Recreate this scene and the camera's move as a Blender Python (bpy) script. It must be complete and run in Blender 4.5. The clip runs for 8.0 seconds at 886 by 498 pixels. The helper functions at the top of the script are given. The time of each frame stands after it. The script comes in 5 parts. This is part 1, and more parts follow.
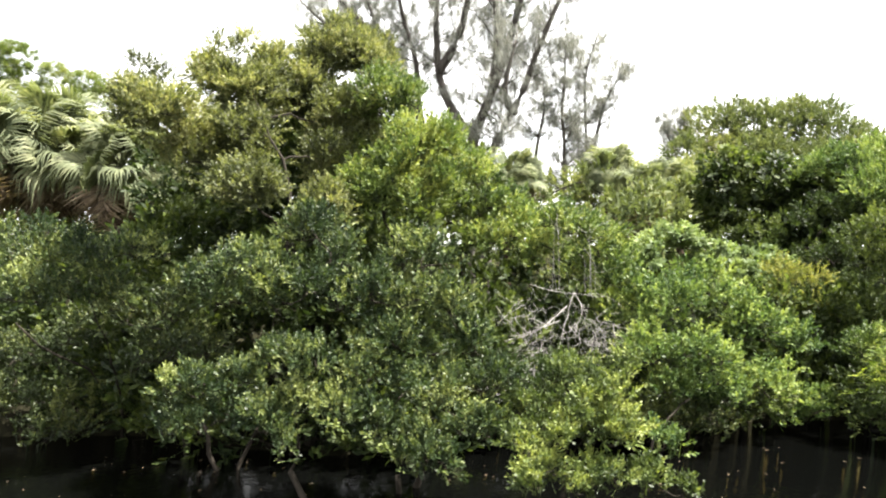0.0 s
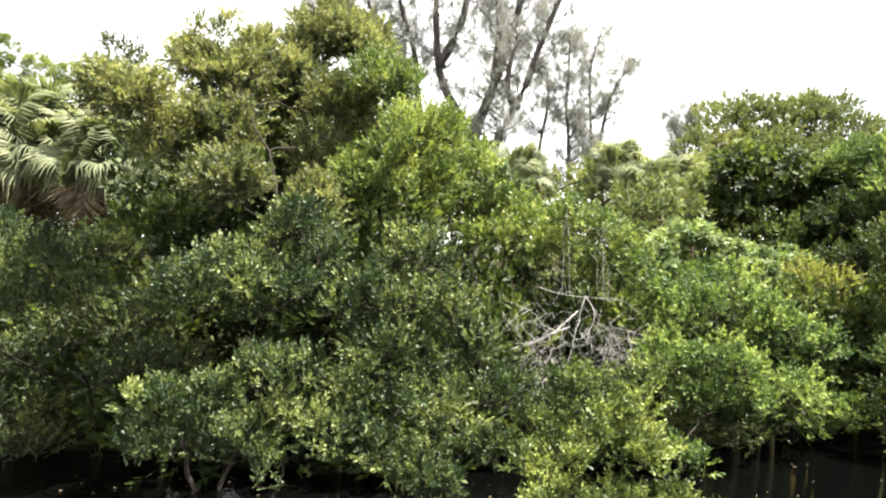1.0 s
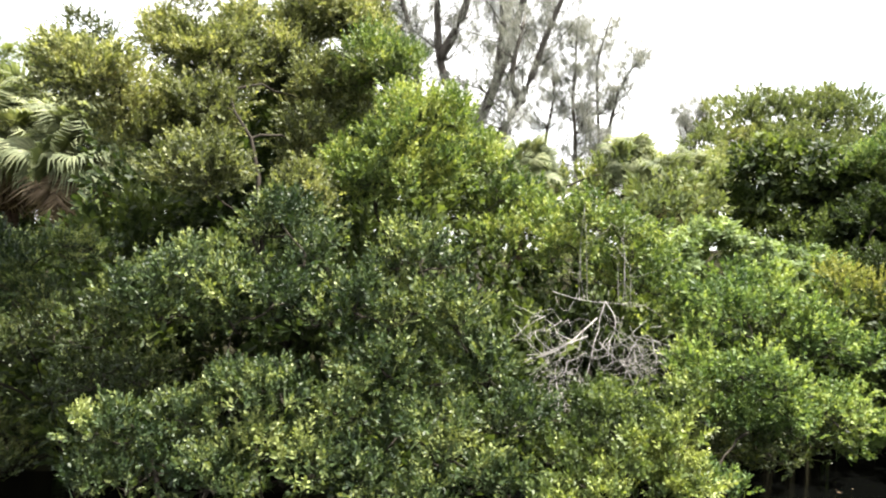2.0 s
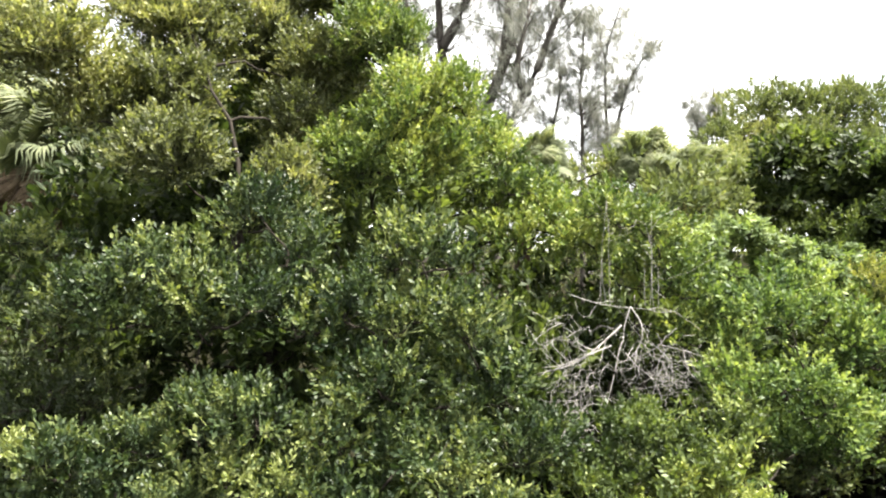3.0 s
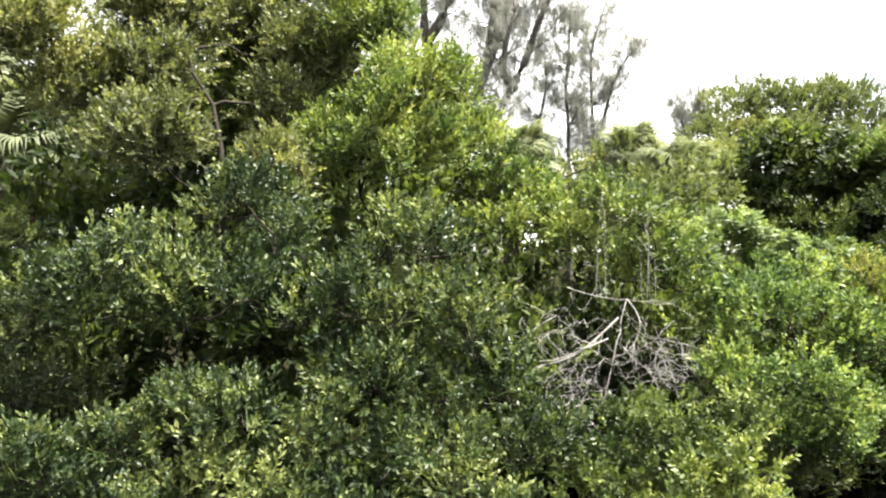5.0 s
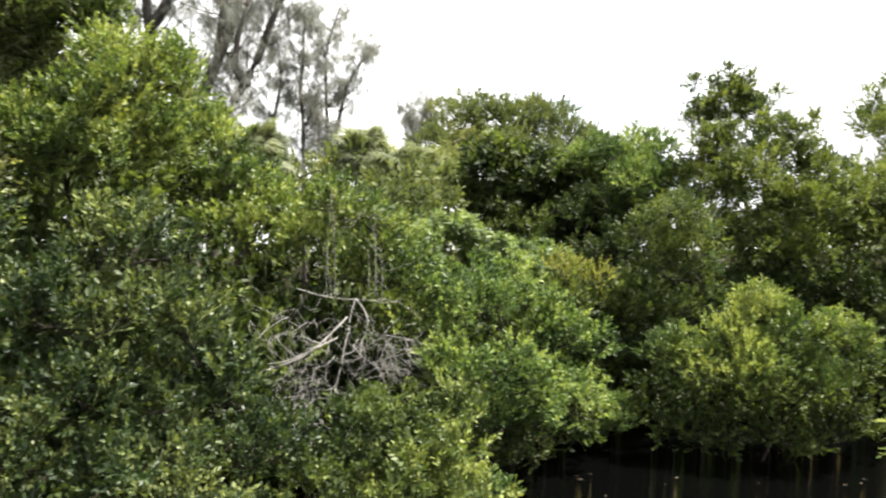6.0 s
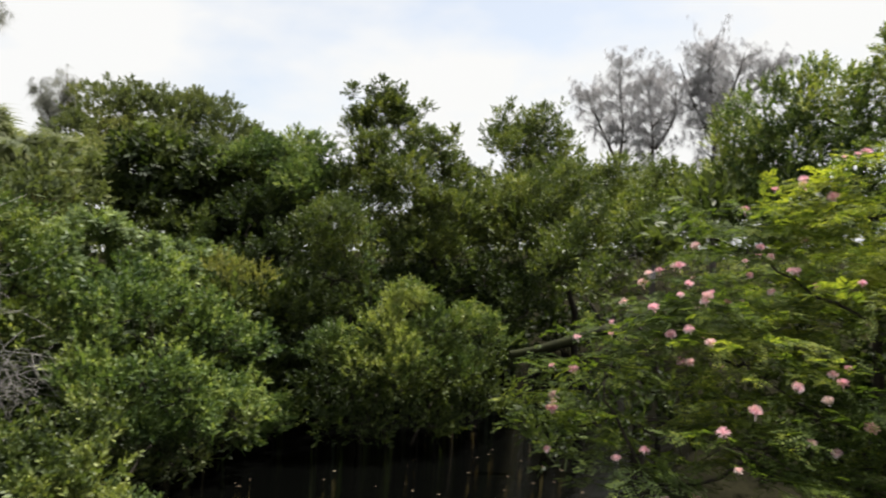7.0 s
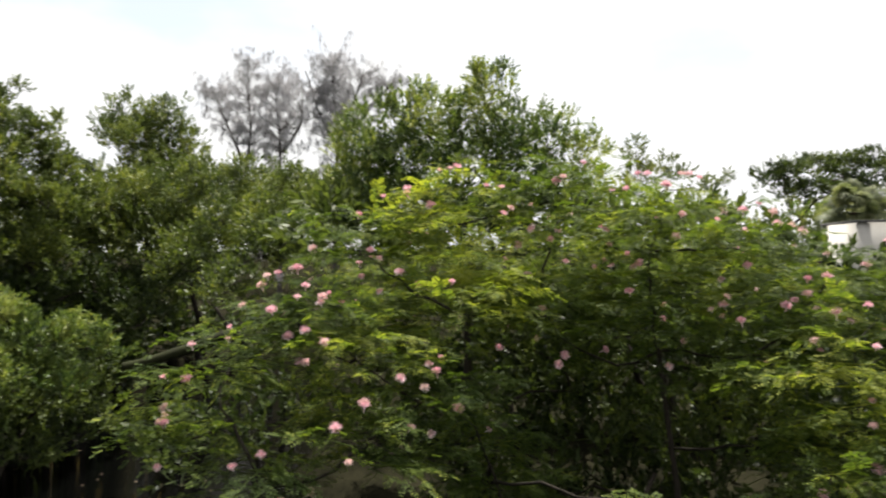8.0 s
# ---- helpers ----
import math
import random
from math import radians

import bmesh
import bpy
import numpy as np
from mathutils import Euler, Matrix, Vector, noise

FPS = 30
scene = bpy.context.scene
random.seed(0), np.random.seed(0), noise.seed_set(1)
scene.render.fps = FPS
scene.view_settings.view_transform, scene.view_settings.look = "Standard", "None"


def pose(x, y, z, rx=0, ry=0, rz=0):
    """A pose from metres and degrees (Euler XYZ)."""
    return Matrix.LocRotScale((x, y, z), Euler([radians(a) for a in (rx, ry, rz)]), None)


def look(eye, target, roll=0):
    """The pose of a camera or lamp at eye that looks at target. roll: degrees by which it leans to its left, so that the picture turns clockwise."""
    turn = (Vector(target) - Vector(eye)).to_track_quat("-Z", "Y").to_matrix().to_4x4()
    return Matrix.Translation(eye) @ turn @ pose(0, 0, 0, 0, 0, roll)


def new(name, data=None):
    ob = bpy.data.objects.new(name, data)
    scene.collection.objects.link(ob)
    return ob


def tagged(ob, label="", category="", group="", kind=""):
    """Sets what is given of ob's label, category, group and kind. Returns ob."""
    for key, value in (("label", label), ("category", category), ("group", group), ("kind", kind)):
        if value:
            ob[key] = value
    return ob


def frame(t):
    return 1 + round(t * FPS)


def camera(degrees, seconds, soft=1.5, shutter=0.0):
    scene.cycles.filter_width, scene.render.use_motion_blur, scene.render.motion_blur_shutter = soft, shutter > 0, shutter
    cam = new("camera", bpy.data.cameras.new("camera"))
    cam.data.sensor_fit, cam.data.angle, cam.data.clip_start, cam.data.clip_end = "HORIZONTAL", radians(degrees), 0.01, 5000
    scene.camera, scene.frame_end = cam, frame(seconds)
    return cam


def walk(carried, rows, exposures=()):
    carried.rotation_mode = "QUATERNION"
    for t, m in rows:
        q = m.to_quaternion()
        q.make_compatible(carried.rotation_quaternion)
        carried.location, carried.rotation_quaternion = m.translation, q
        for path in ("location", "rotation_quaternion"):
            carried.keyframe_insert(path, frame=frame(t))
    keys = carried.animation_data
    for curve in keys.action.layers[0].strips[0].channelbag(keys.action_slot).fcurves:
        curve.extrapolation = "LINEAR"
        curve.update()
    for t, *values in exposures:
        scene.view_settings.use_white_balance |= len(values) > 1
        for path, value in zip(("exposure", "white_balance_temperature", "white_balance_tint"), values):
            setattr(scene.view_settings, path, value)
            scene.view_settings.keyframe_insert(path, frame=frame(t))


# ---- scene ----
cam = camera(63.4, 8.0, soft=2.1, shutter=0.15)
METRES, EYE, TILT, LEAN, TURN = 3.0, 2.6, 0.0, 0.0, 0.0
ROWS = [
    (0.0, 0.0, 0.0, 0.0, -0.0, -0.0, -0.0),
    (0.5, -0.0006, 0.0758, -0.0004, 0.01, -0.01, 0.01),
    (1.0, -0.0018, 0.2451, -0.0012, -0.01, 0.0, -0.0),
    (1.5, -0.0075, 0.3842, -0.0029, -0.02, 0.02, -0.02),
    (3.0, -0.0329, 0.8279, -0.0105, -0.09, 0.07, -0.14),
    (3.5, -0.04, 0.8874, -0.0193, -0.08, 0.06, -0.16),
    (4.0, -0.0493, 0.9056, -0.0305, -0.03, 0.1, -0.16),
    (4.2, -0.0515, 0.9068, -0.0360, -0.06, 0.15, -0.14),
    (5.3, -0.0640, 0.8960, -0.0430, -3.86, 0.20, 0.06),
    (5.5, -0.0600, 0.8850, -0.0410, -7.94, 0.18, 0.08),
    (5.7, -0.0520, 0.8815, -0.0405, -14.37, 0.15, 0.10),
    (5.8, -0.0490, 0.8790, -0.0400, -17.03, 0.15, 0.14),
    (6.0, -0.0430, 0.8755, -0.0380, -22.23, 0.13, 0.22),
    (6.2, -0.0385, 0.8725, -0.0365, -27.43, 0.08, 0.28),
    (6.5, -0.0290, 0.8690, -0.0355, -35.15, 0.06, 0.32),
    (6.7, -0.0210, 0.8700, -0.0370, -40.39, 0.08, 0.32),
    (7.0, -0.0100, 0.8702, -0.0380, -48.30, 0.07, 0.33),
    (7.2, -0.0030, 0.8700, -0.0382, -53.72, 0.08, 0.32),
    (7.5, 0.0040, 0.8686, -0.0382, -62.08, 0.08, 0.33),
    (7.8, 0.0095, 0.8650, -0.0380, -71.14, 0.10, 0.33),
    (8.0, 0.0115, 0.8612, -0.0372, -77.28, 0.06, 0.32),
]
walk(cam, [(t, pose(0, 0, EYE, TILT, LEAN, TURN) @ pose(METRES * x, METRES * y, METRES * z, 90 + pitch, roll, yaw)) for t, x, y, z, yaw, pitch, roll in ROWS],
     [(0.0, 2.68), (4.2, 2.72), (5.3, 2.65), (6.4, 1.62), (6.9, 1.14), (7.4, 1.17), (8.0, 1.36)])

# ---- sky, sun ----
SUN_ELEVATION, SUN_AZIMUTH = 66.0, 100.0   # degrees; azimuth from +y towards +x


def make_sky():
    world = bpy.data.worlds.new("sky")
    scene.world = world
    world.use_nodes = True
    nt = world.node_tree
    nt.nodes.clear()
    n, l = nt.nodes.new, nt.links.new
    out, bg = n("ShaderNodeOutputWorld"), n("ShaderNodeBackground")
    sky = n("ShaderNodeTexSky")
    sky.sky_type, sky.sun_disc = "NISHITA", False
    sky.sun_elevation, sky.sun_rotation = radians(SUN_ELEVATION), radians(SUN_AZIMUTH)
    scale = n("ShaderNodeVectorMath")
    scale.operation = "SCALE"
    scale.inputs["Scale"].default_value = 0.2
    l(sky.outputs[0], scale.inputs[0])
    coord, stretch, cloud, ramp = n("ShaderNodeTexCoord"), n("ShaderNodeMapping"), n("ShaderNodeTexNoise"), n("ShaderNodeValToRGB")
    stretch.inputs["Scale"].default_value = (1, 1, 2.2)
    l(coord.outputs["Generated"], stretch.inputs[0])
    l(stretch.outputs[0], cloud.inputs["Vector"])
    cloud.inputs["Scale"].default_value, cloud.inputs["Detail"].default_value = 2.6, 5
    cloud.inputs["Roughness"].default_value = 0.5
    ramp.color_ramp.elements[0].position, ramp.color_ramp.elements[1].position = 0.30, 0.45
    ramp.color_ramp.elements[0].color = (0.6, 0.6, 0.6, 1)
    l(cloud.outputs["Fac"], ramp.inputs[0])
    mix = n("ShaderNodeMix")
    mix.data_type = "RGBA"
    l(ramp.outputs[0], mix.inputs[0])
    l(scale.outputs[0], mix.inputs[6])
    mix.inputs[7].default_value = (1.07, 1.07, 1.06, 1)
    l(mix.outputs[2], bg.inputs[0])
    bg.inputs["Strength"].default_value = 0.41
    l(bg.outputs[0], out.inputs[0])


make_sky()
sun = bpy.data.lights.new("sun", "SUN")
sun.energy, sun.angle, sun.color = 5.0, radians(0.6), (1.0, 0.95, 0.86)
sun_ob = new("sun", sun)
az, el = radians(SUN_AZIMUTH), radians(SUN_ELEVATION)
sun_ob.matrix_world = look((0, 0, 30), Vector((0, 0, 30)) - Vector((math.sin(az) * math.cos(el), math.cos(az) * math.cos(el), math.sin(el))))


# ---- materials ----
def tree_of(name):
    m = bpy.data.materials.new(name)
    m.use_nodes = True
    m.node_tree.nodes.clear()
    return m, m.node_tree.nodes.new, m.node_tree.links.new


def leaf_material(name, dark, light, fresh, dead=(0.20, 0.13, 0.04), dead_share=0.0, through_share=0.36, rough=0.5, patch=1.3, shine=(1.4, 1.45, 0.66), gloss=0.28):
    """Leaf skin: a colour for each leaf, drifting over the crown, some light shining through it."""
    m, n, l = tree_of(name)
    out, skin, glow, mix = n("ShaderNodeOutputMaterial"), n("ShaderNodeBsdfPrincipled"), n("ShaderNodeBsdfTranslucent"), n("ShaderNodeMixShader")
    geo, ramp = n("ShaderNodeNewGeometry"), n("ShaderNodeValToRGB")
    els = ramp.color_ramp.elements
    els[0].position, els[0].color = 0.0, (*dark, 1)
    els[1].position, els[1].color = 0.55, (*light, 1)
    for at, c in ((0.95, fresh), (1 - dead_share, fresh), (1 - dead_share + 0.004, dead)) if dead_share else ((0.95, fresh),):
        e = els.new(at)
        e.color = (*c, 1)
    coord, big = n("ShaderNodeTexCoord"), n("ShaderNodeTexNoise")
    big.inputs["Scale"].default_value, big.inputs["Detail"].default_value = patch, 3
    l(coord.outputs["Object"], big.inputs["Vector"])
    tuft_tone, which = n("ShaderNodeTexNoise"), n("ShaderNodeObjectInfo")
    tuft_tone.inputs["Scale"].default_value, tuft_tone.inputs["Detail"].default_value = patch * 5, 2
    l(coord.outputs["Object"], tuft_tone.inputs["Vector"])
    total = None
    for source, share, base in ((geo.outputs["Random Per Island"], 0.55, 0.13), (big.outputs["Fac"], 2.2, -1.1), (tuft_tone.outputs["Fac"], 1.5, -0.75), (which.outputs["Random"], 0.5, -0.25)):
        term = n("ShaderNodeMath")
        term.operation = "MULTIPLY_ADD"
        term.inputs[1].default_value, term.inputs[2].default_value = share, base
        l(source, term.inputs[0])
        if total:
            add = n("ShaderNodeMath")
            add.operation = "ADD"
            l(total.outputs[0], add.inputs[0])
            l(term.outputs[0], add.inputs[1])
            add.use_clamp = share == 0.5
            total = add
        else:
            total = term
    l(total.outputs[0], ramp.inputs[0])
    blotch = n("ShaderNodeTexNoise")
    blotch.inputs["Scale"].default_value, blotch.inputs["Detail"].default_value = 45, 2
    l(coord.outputs["Object"], blotch.inputs["Vector"])
    vary = n("ShaderNodeHueSaturation")
    span = n("ShaderNodeMapRange")
    span.inputs["To Min"].default_value, span.inputs["To Max"].default_value = 0.7, 1.3
    l(blotch.outputs["Fac"], span.inputs[0])
    l(span.outputs[0], vary.inputs["Value"])
    l(ramp.outputs[0], vary.inputs["Color"])
    l(vary.outputs[0], skin.inputs["Base Color"])
    skin.inputs["Roughness"].default_value = rough
    skin.inputs["Specular IOR Level"].default_value = gloss
    warm = n("ShaderNodeMix")
    warm.data_type, warm.blend_type = "RGBA", "MULTIPLY"
    warm.inputs[0].default_value = 1
    warm.inputs[7].default_value = (*shine, 1)
    l(vary.outputs[0], warm.inputs[6])
    l(warm.outputs[2], glow.inputs[0])
    mix.inputs[0].default_value = through_share
    l(skin.outputs[0], mix.inputs[1])
    l(glow.outputs[0], mix.inputs[2])
    l(mix.outputs[0], out.inputs[0])
    return m


def rough_material(name, a, b, scale=9.0, stretch=(1, 1, 1), rough=0.9, bump=0.4, fine=70.0, gloss=0.12):
    """Bark, mud, dead wood, plaster: two colours at two scales and a relief."""
    m, n, l = tree_of(name)
    out, skin, coord, mapping = n("ShaderNodeOutputMaterial"), n("ShaderNodeBsdfPrincipled"), n("ShaderNodeTexCoord"), n("ShaderNodeMapping")
    mapping.inputs["Scale"].default_value = stretch
    l(coord.outputs["Object"], mapping.inputs[0])
    one, two, mix, ramp, bmp = n("ShaderNodeTexNoise"), n("ShaderNodeTexNoise"), n("ShaderNodeMix"), n("ShaderNodeValToRGB"), n("ShaderNodeBump")
    one.inputs["Scale"].default_value, two.inputs["Scale"].default_value = scale, fine
    one.inputs["Detail"].default_value = two.inputs["Detail"].default_value = 4
    l(mapping.outputs[0], one.inputs["Vector"])
    l(mapping.outputs[0], two.inputs["Vector"])
    mix.inputs[0].default_value = 0.4
    l(one.outputs["Fac"], mix.inputs[2])
    l(two.outputs["Fac"], mix.inputs[3])
    ramp.color_ramp.elements[0].position, ramp.color_ramp.elements[0].color = 0.34, (*a, 1)
    ramp.color_ramp.elements[1].position, ramp.color_ramp.elements[1].color = 0.66, (*b, 1)
    l(mix.outputs[0], ramp.inputs[0])
    l(ramp.outputs[0], skin.inputs["Base Color"])
    l(mix.outputs[0], bmp.inputs["Height"])
    bmp.inputs["Strength"].default_value, bmp.inputs["Distance"].default_value = bump, 0.02
    l(bmp.outputs[0], skin.inputs["Normal"])
    skin.inputs["Roughness"].default_value = rough
    skin.inputs["Specular IOR Level"].default_value = gloss
    l(skin.outputs[0], out.inputs[0])
    return m


def water_material():
    m, n, l = tree_of("dark_water")
    out, skin, coord, wave, bmp = n("ShaderNodeOutputMaterial"), n("ShaderNodeBsdfPrincipled"), n("ShaderNodeTexCoord"), n("ShaderNodeTexNoise"), n("ShaderNodeBump")
    wave.inputs["Scale"].default_value, wave.inputs["Detail"].default_value = 11.0, 3
    l(coord.outputs["Object"], wave.inputs["Vector"])
    l(wave.outputs["Fac"], bmp.inputs["Height"])
    bmp.inputs["Strength"].default_value, bmp.inputs["Distance"].default_value = 0.35, 0.02
    l(bmp.outputs[0], skin.inputs["Normal"])
    skin.inputs["Base Color"].default_value = (0.0009, 0.001, 0.0009, 1)
    skin.inputs["Roughness"].default_value, skin.inputs["IOR"].default_value = 0.06, 1.33
    skin.inputs["Specular IOR Level"].default_value = 0.1
    l(skin.outputs[0], out.inputs[0])
    return m


MANGROVE = leaf_material("mangrove_leaf", (0.013, 0.024, 0.010), (0.049, 0.071, 0.027), (0.182, 0.208, 0.073), through_share=0.3, rough=0.46, gloss=0.25, patch=1.7)
OLIVE = leaf_material("olive_leaf", (0.038, 0.046, 0.020), (0.124, 0.137, 0.057), (0.262, 0.260, 0.112))
BRIGHT = leaf_material("bright_leaf", (0.034, 0.058, 0.018), (0.114, 0.155, 0.042), (0.265, 0.29, 0.085), through_share=0.34)
GOLDOLIVE = leaf_material("gold_olive_leaf", (0.022, 0.036, 0.011), (0.082, 0.110, 0.032), (0.235, 0.265, 0.075), through_share=0.32)
FRESH = leaf_material("fresh_leaf", (0.034, 0.060, 0.022), (0.108, 0.154, 0.048), (0.24, 0.285, 0.095), gloss=0.18)
DEEPOLIVE = leaf_material("deep_olive_leaf", (0.036, 0.052, 0.015), (0.082, 0.108, 0.026), (0.172, 0.192, 0.045))
# Darker copy of the bank foliage, with shade put into the leaf colour.
SHADEDARK = leaf_material("shade_darkened_leaf", (0.016, 0.024, 0.009), (0.036, 0.050, 0.017), (0.115, 0.13, 0.042), gloss=0.25, through_share=0.25)
YELLOWISH = leaf_material("yellowish_leaf", (0.08, 0.095, 0.026), (0.155, 0.165, 0.045), (0.27, 0.26, 0.075))
# Own dark green on broadleaf and far tree; elsewhere shade put into leaf colour.
DARKSHADELEAF = leaf_material("dark_and_shade_leaf", (0.014, 0.023, 0.008), (0.038, 0.054, 0.017), (0.092, 0.116, 0.034), gloss=0.18)
PALEGREEN = leaf_material("pale_green_leaf", (0.042, 0.066, 0.026), (0.110, 0.150, 0.060), (0.21, 0.255, 0.105), gloss=0.2)
FARLEAF = leaf_material("far_leaf", (0.064, 0.080, 0.038), (0.108, 0.126, 0.054), (0.180, 0.186, 0.082), patch=0.7, gloss=0.1, rough=0.65)
NEEDLE = leaf_material("she_oak_needle", (0.13, 0.135, 0.12), (0.19, 0.195, 0.172), (0.26, 0.262, 0.235), rough=0.6, patch=0.4, shine=(1.2, 1.2, 1.0))
# She-oak needle lightened for the far trees: distance haze put into the colour.
HAZENEEDLE = leaf_material("hazed_she_oak_needle", (0.21, 0.212, 0.215), (0.31, 0.31, 0.312), (0.42, 0.415, 0.42), through_share=0.5, rough=0.7, patch=0.5, shine=(1.15, 1.12, 1.15))
PINE = leaf_material("pine_needle", (0.06, 0.085, 0.028), (0.12, 0.155, 0.045), (0.20, 0.22, 0.075), rough=0.5, patch=0.8)
PALMLEAF = leaf_material("palm_leaf", (0.080, 0.096, 0.052), (0.142, 0.158, 0.086), (0.245, 0.252, 0.145), gloss=0.2, rough=0.65, patch=1.0, shine=(1.3, 1.35, 0.7))
PALMDEAD = leaf_material("dead_palm_leaf", (0.06, 0.042, 0.028), (0.18, 0.132, 0.088), (0.38, 0.305, 0.21), rough=0.8)
PUFFLEAF = leaf_material("pinnate_leaf", (0.034, 0.056, 0.012), (0.092, 0.128, 0.022), (0.235, 0.260, 0.04), through_share=0.5, patch=1.6, rough=0.6, gloss=0.12)
PETAL = leaf_material("pink_filament", (0.72, 0.40, 0.45), (0.83, 0.58, 0.61), (0.88, 0.78, 0.78), dead=(0.85, 0.78, 0.76), dead_share=0.15, rough=0.7, shine=(1.1, 0.95, 1.05))
PETALPALE = leaf_material("pale_pink_filament", (0.72, 0.50, 0.48), (0.8, 0.66, 0.62), (0.85, 0.78, 0.72), dead=(0.6, 0.45, 0.35), dead_share=0.15, rough=0.7, shine=(1.1, 0.95, 1.0))
# Grey-brown bark, darkened in colour for the shade inside the crowns.
BARK = rough_material("shade_darkened_grey_brown_bark", (0.010, 0.008, 0.006), (0.032, 0.027, 0.021), 10, (1, 1, 0.3))
SHEBARK = rough_material("dark_ridged_bark", (0.03, 0.026, 0.022), (0.10, 0.09, 0.08), 6, (1, 1, 0.2))
PALMBARK = rough_material("palm_trunk", (0.02, 0.014, 0.010), (0.07, 0.045, 0.032), 8, (1, 1, 2.5))
DEADWOOD = rough_material("bleached_dead_wood", (0.10, 0.094, 0.088), (0.32, 0.305, 0.29), 12, (1, 1, 1), 0.8)
# Mud coloured near black to stand for deep shade under the bushes.
MUD = rough_material("shade_dark_mud", (0.006, 0.006, 0.004), (0.018, 0.017, 0.010), 2.5, (1, 1, 1), 1.0, 0.5, 30, 0.0)
MOSS = rough_material("mossy_bark", (0.008, 0.008, 0.005), (0.026, 0.030, 0.010), 6, (1, 1, 1))
PLASTER = rough_material("pale_plaster", (0.42, 0.40, 0.37), (0.55, 0.53, 0.50), 1.5, (1, 1, 1), 0.85, 0.1, 40)
TRIMDARK = rough_material("grey_roof_edge", (0.06, 0.06, 0.06), (0.13, 0.125, 0.12), 3, (1, 1, 1), 0.6, 0.1)
WATER = water_material()


# ---- mesh helpers ----
def mesh_object(name, verts, faces, material, parent=None, label="", smooth=False):
    """ONE mesh object from arrays: verts (n, 3); faces: a list of (m, k) index arrays."""
    me = bpy.data.meshes.new(name)
    faces = [np.asarray(f, dtype=np.int32) for f in faces if len(f)]
    loops = np.concatenate([f.ravel() for f in faces])
    totals = np.concatenate([np.full(len(f), f.shape[1], dtype=np.int32) for f in faces])
    me.vertices.add(len(verts))
    me.vertices.foreach_set("co", np.asarray(verts, dtype=np.float32).ravel())
    me.loops.add(len(loops))
    me.loops.foreach_set("vertex_index", loops)
    me.polygons.add(len(totals))
    me.polygons.foreach_set("loop_start", np.concatenate(([0], np.cumsum(totals)[:-1])).astype(np.int32))
    if smooth:
        me.polygons.foreach_set("use_smooth", np.ones(len(totals), dtype=bool))
    me.update(calc_edges=True)
    me.materials.append(material)
    ob = new(name, me)
    if parent:
        ob.parent = parent
    if label:
        tagged(ob, label)
    return ob


def thing(name, at, label, category, group="", kind=""):
    ob = new(name)
    ob.location = at
    ob.empty_display_size = 0.2
    bpy.context.view_layer.update()
    return tagged(ob, label, category, group, kind)


class Pile:
    """Vertices and faces gathered for one mesh."""

    def __init__(self):
        self.v, self.f, self.count = [], [], 0

    def add(self, verts, faces):
        self.v.append(verts)
        self.f += [np.asarray(f) + self.count for f in faces if len(f)]
        self.count += len(verts)

    def tube(self, points, radii, sides=6):
        """A tapered tube along points."""
        p = np.asarray(points, dtype=float)
        k = len(p)
        d = np.gradient(p, axis=0)
        d /= np.linalg.norm(d, axis=1, keepdims=True) + 1e-9
        ref = np.where(np.abs(d[:, 2:3]) > 0.9, np.array([[1.0, 0, 0]]), np.array([[0, 0, 1.0]]))
        u = np.cross(d, ref)
        u /= np.linalg.norm(u, axis=1, keepdims=True) + 1e-9
        w = np.cross(d, u)
        a = np.arange(sides) * 2 * np.pi / sides
        r = np.asarray(radii, dtype=float)[:, None, None]
        v = p[:, None, :] + r * (np.cos(a)[None, :, None] * u[:, None, :] + np.sin(a)[None, :, None] * w[:, None, :])
        i, j = np.meshgrid(np.arange(k - 1), np.arange(sides), indexing="ij")
        j2 = (j + 1) % sides
        q = np.stack([i * sides + j, i * sides + j2, (i + 1) * sides + j2, (i + 1) * sides + j], axis=-1).reshape(-1, 4)
        self.add(v.reshape(-1, 3), [q, np.array([np.arange(sides) + (k - 1) * sides])])

    def done(self, name, material, parent=None, label="", smooth=False):
        v = np.concatenate(self.v)
        if parent:
            v = v - np.array(parent.matrix_world.translation)
        groups = {}
        for f in self.f:
            groups.setdefault(f.shape[1], []).append(f)
        return mesh_object(name, v, [np.concatenate(g) for g in groups.values()], material, parent, label, smooth)


def bent(a, b, rng, sag=0.12, steps=6):
    """A crooked line from a to b."""
    a, b = np.asarray(a, float), np.asarray(b, float)
    s = np.linspace(0, 1, steps)[:, None]
    length = np.linalg.norm(b - a)
    off = rng.normal(0, 1, (steps, 3)) * length * sag * 0.2
    off[0] = off[-1] = 0
    bow = rng.normal(0, 1, 3) * length * sag
    return a + (b - a) * s + off + bow * (4 * s * (1 - s))


def turns(d, rng):
    """Rotations (n, 3, 3) that carry +z to the rows of d, with a chance roll."""
    d = d / (np.linalg.norm(d, axis=1, keepdims=True) + 1e-9)
    r = rng.normal(0, 1, d.shape)
    u = np.cross(d, r)
    u /= np.linalg.norm(u, axis=1, keepdims=True) + 1e-9
    return np.stack([u, np.cross(d, u), d], axis=2)


